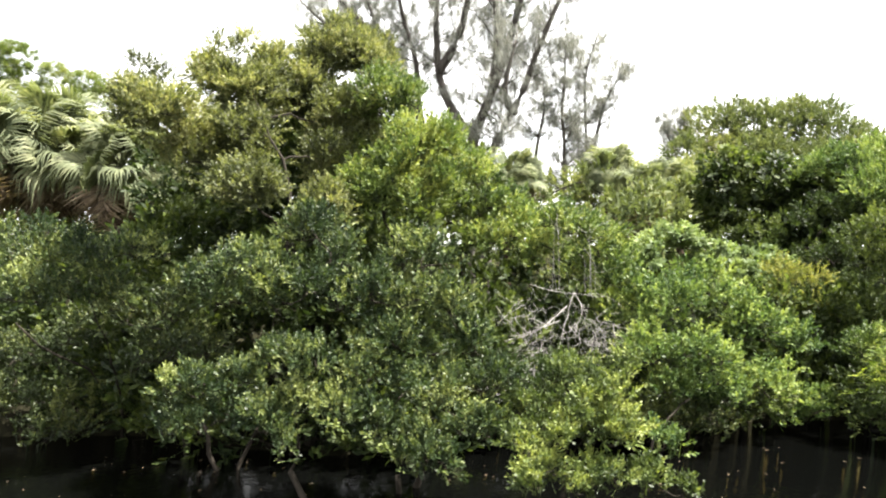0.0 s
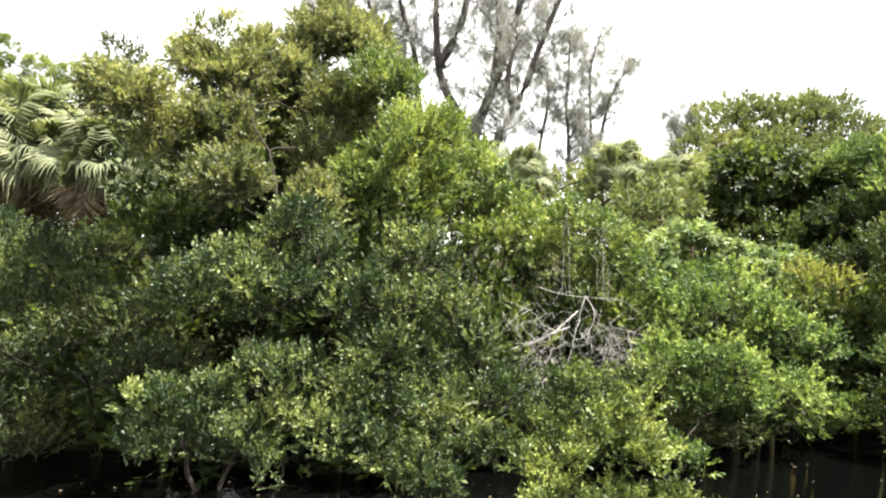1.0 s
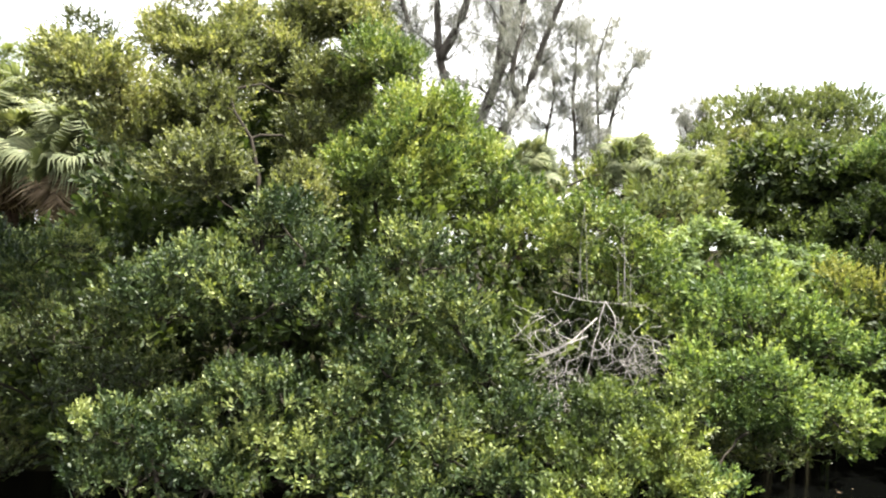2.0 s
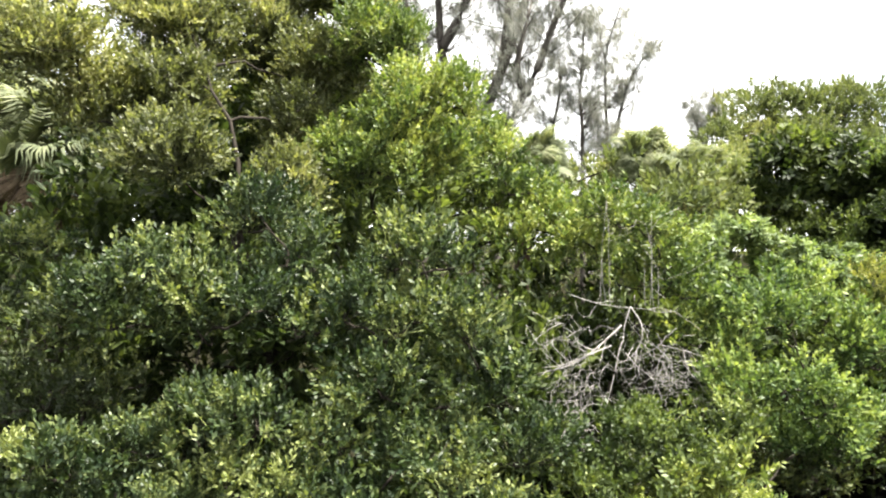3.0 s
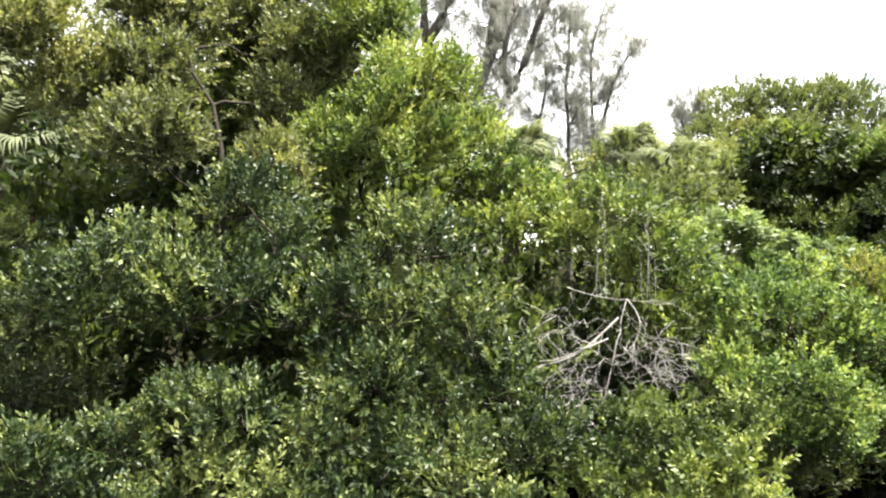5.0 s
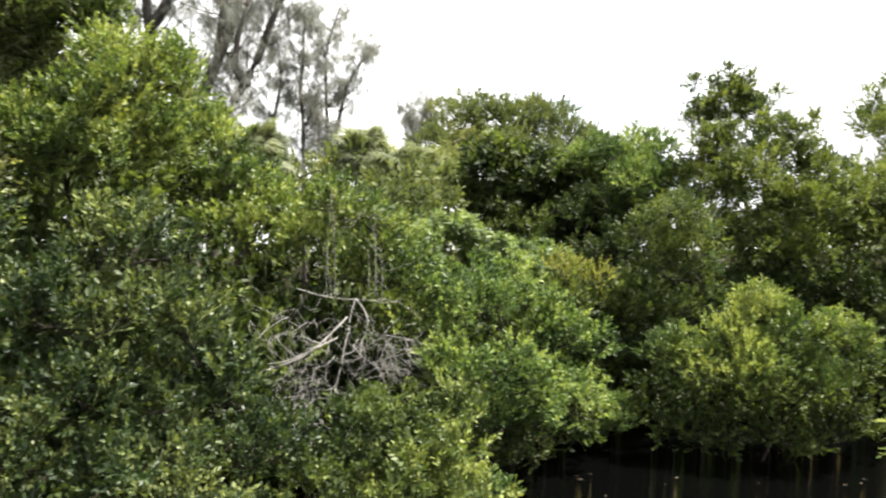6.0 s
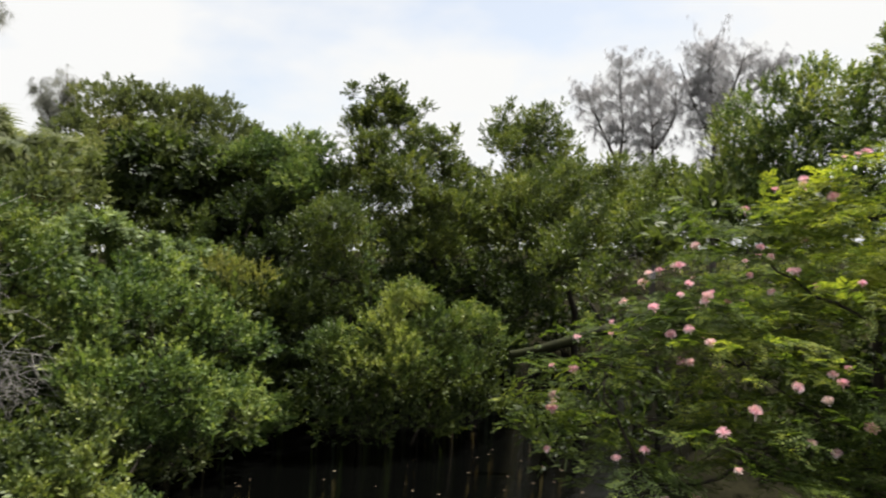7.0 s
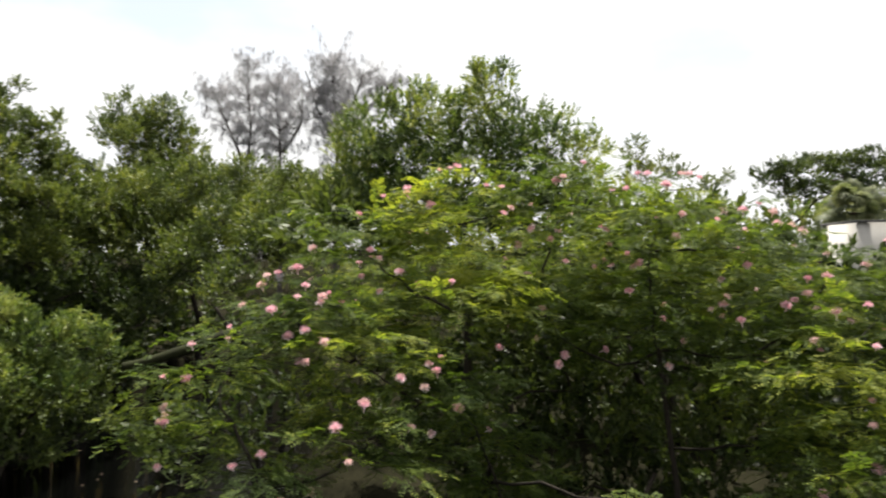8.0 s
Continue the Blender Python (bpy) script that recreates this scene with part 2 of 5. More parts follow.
def flat_turns(d, rng, wobble=0.25):
    """Rotations that carry +z to d and keep +x level, so that flat sprays lie flat."""
    d = d / (np.linalg.norm(d, axis=1, keepdims=True) + 1e-9)
    up = np.array([[0, 0, 1.0]]) + rng.normal(0, wobble, d.shape)
    u = np.cross(d, up)
    u /= np.linalg.norm(u, axis=1, keepdims=True) + 1e-9
    return np.stack([u, np.cross(d, u), d], axis=2)


def leaf_shape(long, wide, fine):
    """A folded leaf along +x, its face to +z."""
    if fine:
        v = np.array([(0, 0, 0), (0.33, -0.46, 0.10), (0.76, -0.42, 0.05), (1.0, 0, -0.06), (0.76, 0.42, 0.05), (0.33, 0.46, 0.10)])
        f = [np.array([(0, 1, 2, 3), (0, 3, 4, 5)])]
    else:
        v = np.array([(0, 0, 0), (0.55, -0.5, 0.08), (1.0, 0, -0.05), (0.55, 0.5, 0.08)])
        f = [np.array([(0, 1, 2), (0, 2, 3)])]
    return v * (long, wide, wide), f


def sprig(rng, long=0.07, wide=0.032, leaves=14, length=0.24, fine=True, rise=50, stem=0.004):
    """A twig along +z with leaves spiralling round it."""
    pile = Pile()
    v, f = leaf_shape(1, 1, fine)
    for i in range(leaves):
        s = 0.25 + 0.75 * (i + 1) / leaves
        size = rng.uniform(0.75, 1.15) * (1.0 if s < 0.85 else 0.8)
        up = radians(rise + 25 * (s - 0.5) + rng.normal(0, 14))
        m = (Matrix.Translation((rng.normal(0, .008), rng.normal(0, .008), s * length)) @ Matrix.Rotation(i * 2.4 + rng.normal(0, 0.4), 4, "Z")
             @ Matrix.Rotation(-up, 4, "Y") @ Matrix.Rotation(rng.normal(0, 0.5), 4, "X"))
        m = np.array(m)
        pile.add((v * (long * size, wide * size, wide * size)) @ m[:3, :3].T + m[:3, 3], f)
    if fine:
        pile.tube([(0, 0, -0.05), (0.006, 0, length * 0.5), (0, 0, length)], (stem, stem * 0.8, stem * 0.4), 3)
    else:
        pile.add(np.array([(-stem, 0, -0.05), (stem, 0, -0.05), (0.0, stem, length)]), [np.array([(0, 1, 2)])])
    return np.concatenate(pile.v), pile.f


def wisp(rng, strands=13, length=0.40, wide=0.0125):
    """A tassel of thin needles that hangs along -z from the origin."""
    pile = Pile()
    for i in range(strands):
        a, out, drop = rng.uniform(0, 6.28), rng.uniform(0.1, 0.75), length * rng.uniform(0.4, 1.0)
        p0 = rng.normal(0, 0.035, 3)
        p2 = p0 + np.array([math.cos(a) * out * drop, math.sin(a) * out * drop, -drop])
        b = rng.uniform(0, 6.28)
        w = np.array([math.cos(b), math.sin(b), 0]) * wide * 0.5
        pile.add(np.array([p0 - w, p0 + w, p2]), [np.array([(0, 1, 2)])])
    return np.concatenate(pile.v), pile.f


def tuft(rng, needles=26, length=0.16, wide=0.008):
    """A brush of pine needles round +z."""
    pile = Pile()
    for i in range(needles):
        a, out = rng.uniform(0, 6.28), rng.uniform(0.15, 1.2)
        d = np.array([math.cos(a) * math.sin(out), math.sin(a) * math.sin(out), math.cos(out)])
        side = np.cross(d, rng.normal(0, 1, 3))
        side *= wide * 0.5 / (np.linalg.norm(side) + 1e-9)
        pile.add(np.array([-side, side, d * length * rng.uniform(0.7, 1.1)]), [np.array([(0, 1, 2)])])
    return np.concatenate(pile.v), pile.f


def feather_spray(rng, leaves=9, length=0.25, pairs=5):
    """A flat arching spray along +z: feathery leaves to both sides in the x-z plane, -y its upper side."""
    pile = Pile()
    for i in range(leaves):
        s = (i + 1) / leaves
        side = 1 if i % 2 else -1
        a = side * radians(rng.uniform(35, 75)) if i < leaves - 1 else rng.normal(0, 0.2)
        base = np.array([0, rng.normal(0, 0.012) + 0.05 * s * s, length * s])
        d = np.array([math.sin(a), rng.normal(0.08, 0.2), math.cos(a)])
        d /= np.linalg.norm(d)
        u = np.cross(np.array([0, 1.0, 0]) + rng.normal(0, 0.2, 3), d)
        u /= np.linalg.norm(u)
        up = np.cross(u, d)
        up = -up if up[1] > 0 else up
        size = rng.uniform(0.06, 0.09)
        for k in range(pairs):
            q = (k + 0.7) / pairs
            w = 0.021 * (0.6 + 0.6 * math.sin(math.pi * min(1, 0.15 + 0.8 * q)))
            for sg in (-1, 1):
                p = base + d * size * q - up * (0.25 * size * q * q)
                tip = p + u * sg * w + d * w * 0.35 - up * w * rng.uniform(0, 0.4)
                e = d * 0.0065
                pile.add(np.array([p, (p + tip) / 2 - e, tip, (p + tip) / 2 + e]), [np.array([(0, 1, 2), (0, 2, 3)])])
    pile.tube([(0, 0, -0.1), (0, 0.0, length * 0.5), (0, 0.05, length)], (0.0035, 0.0025, 0.0012), 3)
    return np.concatenate(pile.v), pile.f


def scatter(pile, prefabs, places, turn, sizes, rng):
    """Lays prefabs at places (n, 3), turned and sized, into the pile."""
    pick = rng.integers(0, len(prefabs), len(places))
    for k, (v, f) in enumerate(prefabs):
        at = np.nonzero(pick == k)[0]
        if not len(at):
            continue
        w = np.einsum("nij,vj->nvi", turn[at], v) * sizes[at][:, None, None] + places[at][:, None, :]
        step = (np.arange(len(at)) * len(v))[:, None, None]
        pile.add(w.reshape(-1, 3), [(np.asarray(q)[None] + step).reshape(-1, np.asarray(q).shape[1]) for q in f])


def shell(rng, count, centre, r, squash, inner=0.4, clumps=18, spread=0.36, domed=0.8, bare=0.75):
    """Places in the clumps that make up a crown's lobe, and their outward ways; the clumps stand apart and are bare underneath."""
    flat = np.array([1, 1, squash])
    c = np.zeros((0, 3))
    for k in range(clumps):
        tries = rng.normal(0, 1, (7, 3))
        tries /= np.linalg.norm(tries, axis=1, keepdims=True)
        tries[:, 2] = np.where((tries[:, 2] < -0.15) & (rng.random(7) < domed), -tries[:, 2], tries[:, 2])
        apart = np.linalg.norm(tries[:, None] - c[None], axis=2).min(axis=1) if k else np.ones(7)
        c = np.concatenate([c, tries[np.argmax(apart)][None]])
    c *= rng.uniform(inner, 1.0, (clumps, 1))
    size = spread * rng.uniform(0.6, 1.4, clumps)
    pick = rng.choice(clumps, count, p=size ** 2 / (size ** 2).sum())
    d = rng.normal(0, 1, (count, 3)) + c[pick] * 0.9 + np.array([0, 0, 0.35])
    d /= np.linalg.norm(d, axis=1, keepdims=True)
    d[:, 2] = np.where((d[:, 2] < -0.05) & (rng.random(count) < bare), -d[:, 2], d[:, 2])
    rad = size[pick] * (0.35 + 0.65 * rng.random(count) ** 0.7) * rng.choice([1.0, 1.0, 1.0, 1.0, 1.2, 1.4], count)
    p = centre + (c[pick] + d * rad[:, None]) * r * flat
    return p, d * 0.7 + c[pick] * 0.5


PREFABS = {}


def prefabs(key, maker, n=5, **kw):
    if key not in PREFABS:
        rng = np.random.default_rng(len(PREFABS) + 11)
        PREFABS[key] = [maker(rng, **kw) for _ in range(n)]
    return PREFABS[key]


def boughs(masses, seed, share=0.44, most=7):
    """Lobes (x, y, z, r) that make up each mass (x, y, z, half width, half height) of a crown, standing apart from one another."""
    rng = np.random.default_rng(seed)
    lobes = []
    for x, y, z, rx, rz in masses:
        r = math.sqrt(rx * rz)
        many = most if r > 0.2 else 4 if r > 0.12 else 2
        ways = np.zeros((0, 3))
        for k in range(many):
            tries = rng.normal(0, 1, (9, 3))
            tries /= np.linalg.norm(tries, axis=1, keepdims=True)
            tries[:, 2] = np.where(tries[:, 2] < -0.45, -tries[:, 2], tries[:, 2])
            apart = np.linalg.norm(tries[:, None] - ways[None], axis=2).min(axis=1) if k else np.ones(9)
            ways = np.concatenate([ways, tries[np.argmax(apart)][None]])
        for w in ways:
            far = rng.uniform(0.5, 0.78)
            size = r * share * rng.uniform(0.75, 1.2) * (1.15 if many < 7 else 1.0)
            lobes.append((x + w[0] * rx * far, y + w[1] * r * far, z + w[2] * rz * far, size))
    return lobes


def leafy(name, label, category, base, lobes, material, key, kw, seed, cover=3.0, area=0.03, squash=0.85, upward=0.6, inner=0.4,
          clumps=14, spread=0.27, bark=None, stem=0.07, stems=1, size=(0.8, 1.25), group="", shoots=0, maker=sprig, tiers=0.0, domed=0.8, split=0.0):
    """A tree or bush: trunk, a limb and a leafy bough for each lobe (x, y, z, r)."""
    rng = np.random.default_rng(seed)
    if split:
        lobes = [l for l in lobes if l[3] < split] + boughs([(x, y, z, r, r * squash) for x, y, z, r in lobes if r >= split], seed, 0.46, 6)
    top = thing(name, base, label, category, group)
    kinds = prefabs(key, maker, **kw)
    bark = bark or BARK
    zs = min(l[2] for l in lobes)
    mean = np.mean([l[:3] for l in lobes], axis=0)
    crotches = []
    for s in range(stems):
        foot = np.array(base) + np.array([*(rng.normal(0, 0.12 + 0.1 * stems, 2) if stems > 1 else (0, 0)), -0.25])
        head = np.array(base) + (mean - np.array(base)) * 0.55 + (rng.normal(0, 0.35, 3) if stems > 1 else 0)
        line = bent(foot, head, rng, 0.08, 8)
        p = Pile()
        p.tube(line, np.linspace(stem, stem * 0.55, 8), 8)
        p.done("trunk", bark, top, smooth=True)
        crotches.append(line)
    nodes = np.concatenate([line[1:] for line in crotches])
    for x, y, z, r in sorted(lobes, key=lambda one: math.dist(one[:3], mean)):
        c = np.array((x, y, z))
        gap = nodes - c
        start = nodes[np.argmin(np.linalg.norm(gap, axis=1) + 1.2 * np.maximum(gap[:, 2], 0))]
        way = bent(start, c, rng, 0.12, 7)
        nodes = np.concatenate([nodes, way[3:]])
        long = np.linalg.norm(c - start)
        p = Pile()
        p.tube(way, np.linspace(min(stem * 0.4, 0.004 + long * 0.010 + r * 0.02), min(stem * 0.16, 0.003 + r * 0.012), 7), 5)
        for k in range(4):
            d = rng.normal(0, 1, 3)
            d[2] = d[2] * 0.6 + 0.3
            p.tube(bent(c + rng.normal(0, 0.1, 3) * r, c + d / np.linalg.norm(d) * r * np.array([1, 1, squash]) * 0.95, rng, 0.12, 4), np.linspace(min(stem * 0.12, 0.002 + r * 0.012), 0.002, 4), 3)
        p.done("limb", bark, top, smooth=True)
        count = int(0.8 * cover * 4 * math.pi * r * r * squash / area)
        q, d = shell(rng, count, c, r, squash, inner, clumps, spread, domed)
        way = d + rng.normal(0, 0.45, d.shape) + np.array([0, 0, upward])
        leaves = Pile()
        if tiers:
            q[:, 2] = np.round(q[:, 2] / tiers + 0.25 * np.sin(q[:, 0] * 3.1 + q[:, 1] * 2.3)) * tiers + rng.normal(0, 0.018, count) - 0.25 * np.linalg.norm((q - c)[:, :2], axis=1) ** 2
            way[:, 2] = rng.normal(0.04, 0.14, count)
            scatter(leaves, kinds, q, flat_turns(way, rng, 0.2), rng.uniform(*size, count), rng)
        else:
            scatter(leaves, kinds, q, turns(way, rng), rng.uniform(*size, count), rng)
        if shoots:
            n = rng.poisson(shoots)
            for k in range(n):
                a = rng.uniform(0, 6.28)
                root = c + np.array([math.cos(a), math.sin(a), 0]) * r * rng.uniform(0, 0.8) + np.array([0, 0, r * squash * 0.7])
                tip = root + np.array([rng.normal(0, 0.12), rng.normal(0, 0.12), rng.uniform(0.35, 0.7)]) * r
                line = bent(root, tip, rng, 0.06, 6)
                leaves.tube(line, np.linspace(0.008, 0.003, 6), 4)
                m = 6
                at = root + (tip - root) * rng.uniform(0.3, 1.0, m)[:, None]
                scatter(leaves, kinds, at, turns(rng.normal(0, 0.5, (m, 3)) + np.array([0, 0, 0.8]), rng), rng.uniform(*size, m) * 0.8, rng)
        tagged(leaves.done("leafy_bough", material, top), kind="stuff")
    return top


# ---- ground and water ----
CANAL = [((-60, 1.0), (-14, 2.4), 6.0), ((-14, 2.4), (-5.0, 2.4), 7.2), ((-5.0, 2.4), (-3.0, 2.4), 6.2), ((-3.0, 2.4), (2.6, 6.6), 3.7), ((2.6, 6.6), (5.4, 8.0), 2.7), ((5.4, 8.0), (9, 8.4), 2.1), ((9, 8.4), (14, 10.2), 1.6)]


def canal_distance(x, y):
    """How far (x, y) lies outside the canal's edge."""
    best = np.full(x.shape, 1e9)
    for (ax, ay), (bx, by), w in CANAL:
        dx, dy = bx - ax, by - ay
        s = np.clip(((x - ax) * dx + (y - ay) * dy) / (dx * dx + dy * dy), 0, 1)
        best = np.minimum(best, np.hypot(x - ax - s * dx, y - ay - s * dy) - w)
    return best


def ground_height(x, y):
    d = canal_distance(x, y)
    s = np.clip((d + 0.5) / 1.0, 0, 1)
    return -0.7 + (s * s * (3 - 2 * s)) * 0.95 + 0.05 * np.sin(x * 1.7 + np.sin(y * 1.3)) + 0.04 * np.sin(y * 2.3 + x)


def make_ground():
    a = np.concatenate([[-3000, -900, -300, -120, -70], np.arange(-45, 46, 0.75), [70, 120, 300, 900, 3000]])
    x, y = np.meshgrid(a, a + 8, indexing="ij")
    z = ground_height(x, y)
    n = len(a)
    i, j = np.meshgrid(np.arange(n - 1), np.arange(n - 1), indexing="ij")
    q = np.stack([i * n + j, (i + 1) * n + j, (i + 1) * n + j + 1, i * n + j + 1], axis=-1).reshape(-1, 4)
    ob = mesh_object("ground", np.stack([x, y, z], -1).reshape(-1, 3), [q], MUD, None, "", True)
    tagged(ob, "muddy bank strewn with leaf litter, coloured near black as deep shade", "ground", "", "structure")
    p = Pile()
    p.add(np.array([(-60, -9, 0), (46, -9, 0), (46, 22, 0), (-60, 22, 0), (-60, -9, -.3), (46, -9, -.3), (46, 22, -.3), (-60, 22, -.3)], float),
          [np.array([(0, 1, 2, 3), (7, 6, 5, 4), (0, 4, 5, 1), (1, 5, 6, 2), (2, 6, 7, 3), (3, 7, 4, 0)])])
    tagged(p.done("water", WATER), "still dark brown canal water in shade", "water", "", "structure")


make_ground()


def on_ground(x, y):
    return (x, y, float(ground_height(np.array(x), np.array(y))))


# ---- the near bank of bushes and trees ----
FINE = dict(long=0.048, wide=0.023, leaves=15, length=0.19, fine=False, rise=50)
FINE_SMALL = dict(long=0.044, wide=0.022, leaves=15, length=0.16, fine=False, rise=50)
MIDDLE = dict(long=0.044, wide=0.023, leaves=15, length=0.19, fine=False, rise=55)
COARSE = dict(long=0.062, wide=0.030, leaves=13, length=0.22, fine=False)
WHORL = dict(long=0.12, wide=0.042, leaves=12, length=0.12, fine=False, rise=15)
BROAD = dict(long=0.15, wide=0.06, leaves=11, length=0.22, fine=True, rise=25)
FAR = dict(long=0.13, wide=0.06, leaves=10, length=0.34, fine=False)

leafy("mangrove_tree", "tall mangrove tree with dense dark olive-green leaves", "tree", on_ground(-1.6, 8.9), boughs([(-1.53, 10.52, 5.30, 0.70, 0.51), (-1.07, 10.50, 5.26, 0.33, 0.41), (-1.95, 10.14, 4.60, 0.44, 0.44), (-2.46, 9.34, 4.56, 0.48, 0.40), (-3.02, 9.37, 4.75, 0.33, 0.30), (-3.27, 8.16, 4.05, 0.48, 0.29), (-3.60, 8.32, 4.28, 0.26, 0.16), (-2.63, 8.93, 3.94, 0.53, 0.32), (-2.19, 7.86, 3.19, 0.50, 0.24), (-1.26, 9.74, 4.26, 0.42, 0.46), (-1.44, 9.39, 3.64, 0.33, 0.37), (-3.06, 8.66, 3.66, 0.31, 0.27), (-1.42, 8.43, 3.04, 0.27, 0.23), (-2.33, 9.74, 5.06, 0.23, 0.27)], 62, 0.54, 8) + [(-3.83, 9.20, 4.87, 0.09), (-3.62, 9.20, 4.77, 0.09), (-3.96, 9.20, 4.98, 0.05), (-2.90, 9.30, 5.19, 0.09), (-2.67, 9.30, 5.11, 0.10), (-2.52, 9.30, 5.24, 0.08), (-3.02, 9.30, 5.02, 0.08)],
      OLIVE, "middle", MIDDLE, 1, cover=5.4, area=0.022, domed=0.3, stem=0.1, stems=2, shoots=1.5)
leafy("mangrove_tree", "yellow-green leafy tree beside the tall mangrove", "tree", on_ground(0.2, 9.3), boughs([(-0.69, 9.32, 4.41, 0.37, 0.44), (-0.41, 8.92, 3.77, 0.42, 0.39), (-0.65, 8.79, 3.26, 0.38, 0.31), (0.01, 9.05, 3.86, 0.29, 0.27), (-0.10, 9.07, 3.29, 0.32, 0.32), (-1.05, 8.95, 3.28, 0.28, 0.28)], 48, 0.5, 8),
      BRIGHT, "middle", MIDDLE, 2, cover=4.0, area=0.022, domed=0.4, stem=0.06, shoots=1)
leafy("mangrove_bush", "dense deep green mangrove bush hanging over the water", "bush", on_ground(-1.6, 7.3), boughs([(-2.04, 7.30, 2.29, 0.49, 0.26), (-2.41, 7.30, 2.09, 0.29, 0.29), (-1.37, 7.77, 2.70, 0.40, 0.25), (-1.11, 7.62, 2.43, 0.24, 0.21), (-1.40, 7.42, 2.11, 0.38, 0.25), (-0.92, 7.34, 1.97, 0.26, 0.26), (-1.82, 7.35, 2.00, 0.35, 0.20), (-1.39, 6.92, 1.43, 0.44, 0.20), (-1.92, 6.88, 1.28, 0.30, 0.17), (-2.39, 6.62, 1.25, 0.31, 0.14), (-1.19, 6.77, 1.06, 0.43, 0.20), (-1.64, 6.63, 0.96, 0.29, 0.19), (-2.49, 6.54, 0.98, 0.11, 0.21), (-1.45, 6.47, 0.75, 0.08, 0.16), (-0.83, 6.63, 0.99, 0.26, 0.22), (-2.10, 6.69, 1.00, 0.18, 0.15), (-2.25, 6.51, 0.91, 0.07, 0.15)], 53, 0.45, 6),
      MANGROVE, "fine", FINE, 3, cover=3.1, area=0.025, clumps=11, spread=0.25, stem=0.05, stems=3, shoots=1.5)
leafy("mangrove_bush", "rounded glossy green mangrove bush at the water's edge", "bush", on_ground(-0.1, 7.4), boughs([(-0.26, 7.46, 2.46, 0.35, 0.24), (-0.54, 7.28, 2.06, 0.40, 0.29), (0.01, 7.25, 1.98, 0.26, 0.29), (-0.36, 7.09, 1.57, 0.45, 0.28), (0.24, 7.36, 1.56, 0.32, 0.26), (-0.73, 6.95, 1.29, 0.30, 0.25), (-0.13, 6.88, 1.17, 0.41, 0.26), (0.48, 7.03, 1.22, 0.25, 0.23), (-0.18, 6.54, 0.65, 0.28, 0.25), (0.30, 6.73, 0.85, 0.27, 0.22), (-0.55, 6.66, 0.90, 0.21, 0.21)], 54, 0.45, 6),
      MANGROVE, "fine", FINE, 4, cover=3.1, area=0.025, clumps=11, spread=0.25, stem=0.05, stems=3, shoots=1.5)
leafy("mangrove_bush", "low olive-green bush leaning over the water", "bush", on_ground(1.3, 6.9), boughs([(1.26, 7.07, 1.28, 0.47, 0.18), (0.88, 6.93, 1.06, 0.27, 0.21), (1.49, 6.84, 1.10, 0.30, 0.23), (1.08, 6.66, 0.87, 0.39, 0.22), (1.57, 6.63, 0.88, 0.26, 0.22), (0.67, 6.50, 0.76, 0.22, 0.14), (1.40, 6.42, 0.48, 0.28, 0.15), (1.85, 6.60, 0.44, 0.23, 0.15), (2.23, 6.56, 0.34, 0.16, 0.08), (1.76, 7.05, 1.36, 0.19, 0.17), (0.89, 6.43, 0.50, 0.30, 0.18)], 43, 0.45, 6),
      GOLDOLIVE, "fine_small", FINE_SMALL, 5, cover=3.3, area=0.022, clumps=11, spread=0.25, stem=0.04, stems=3, shoots=1.5)
leafy("mangrove_bush", "shaded small-leaved bush on the canal bank", "bush", on_ground(-4.7, 9.9), boughs([(-4.32, 8.65, 2.44, 0.65, 0.31), (-5.03, 8.81, 2.61, 0.49, 0.31), (-3.56, 8.53, 2.54, 0.30, 0.17), (-4.98, 8.38, 2.05, 0.36, 0.30), (-4.49, 8.46, 2.01, 0.37, 0.23), (-3.99, 8.53, 2.07, 0.27, 0.20)], 42),
      MANGROVE, "middle", MIDDLE, 6, cover=2.8, area=0.022, stem=0.022, stems=2)
# Shaded flank of the mangrove bush, its shade given by the darker leaf.
leafy("mangrove_bush", "small-leaved bush drooping to the black water, leaves darkened for its shaded side", "bush", on_ground(-2.9, 8.6), boughs([(-2.96, 7.75, 1.87, 0.27, 0.27), (-2.70, 7.54, 1.54, 0.30, 0.24), (-2.36, 7.60, 1.53, 0.21, 0.17), (-3.21, 7.84, 1.37, 0.25, 0.28), (-3.71, 8.35, 1.82, 0.23, 0.33)], 50),
      SHADEDARK, "middle", MIDDLE, 33, cover=2.6, area=0.022, stem=0.04, stems=3, domed=0.2)
leafy("shrub", "green shrub behind a heap of dead branches", "bush", on_ground(1.4, 10.4), boughs([(1.72, 10.10, 2.89, 0.44, 0.29), (2.20, 10.10, 2.57, 0.40, 0.33), (1.44, 10.36, 2.49, 0.29, 0.29), (2.45, 9.99, 2.14, 0.35, 0.35), (2.53, 9.85, 1.68, 0.27, 0.27), (1.96, 10.34, 2.20, 0.29, 0.24)], 42),
      BRIGHT, "coarse", COARSE, 7, cover=2.8, stem=0.05, stems=2, shoots=0.7)
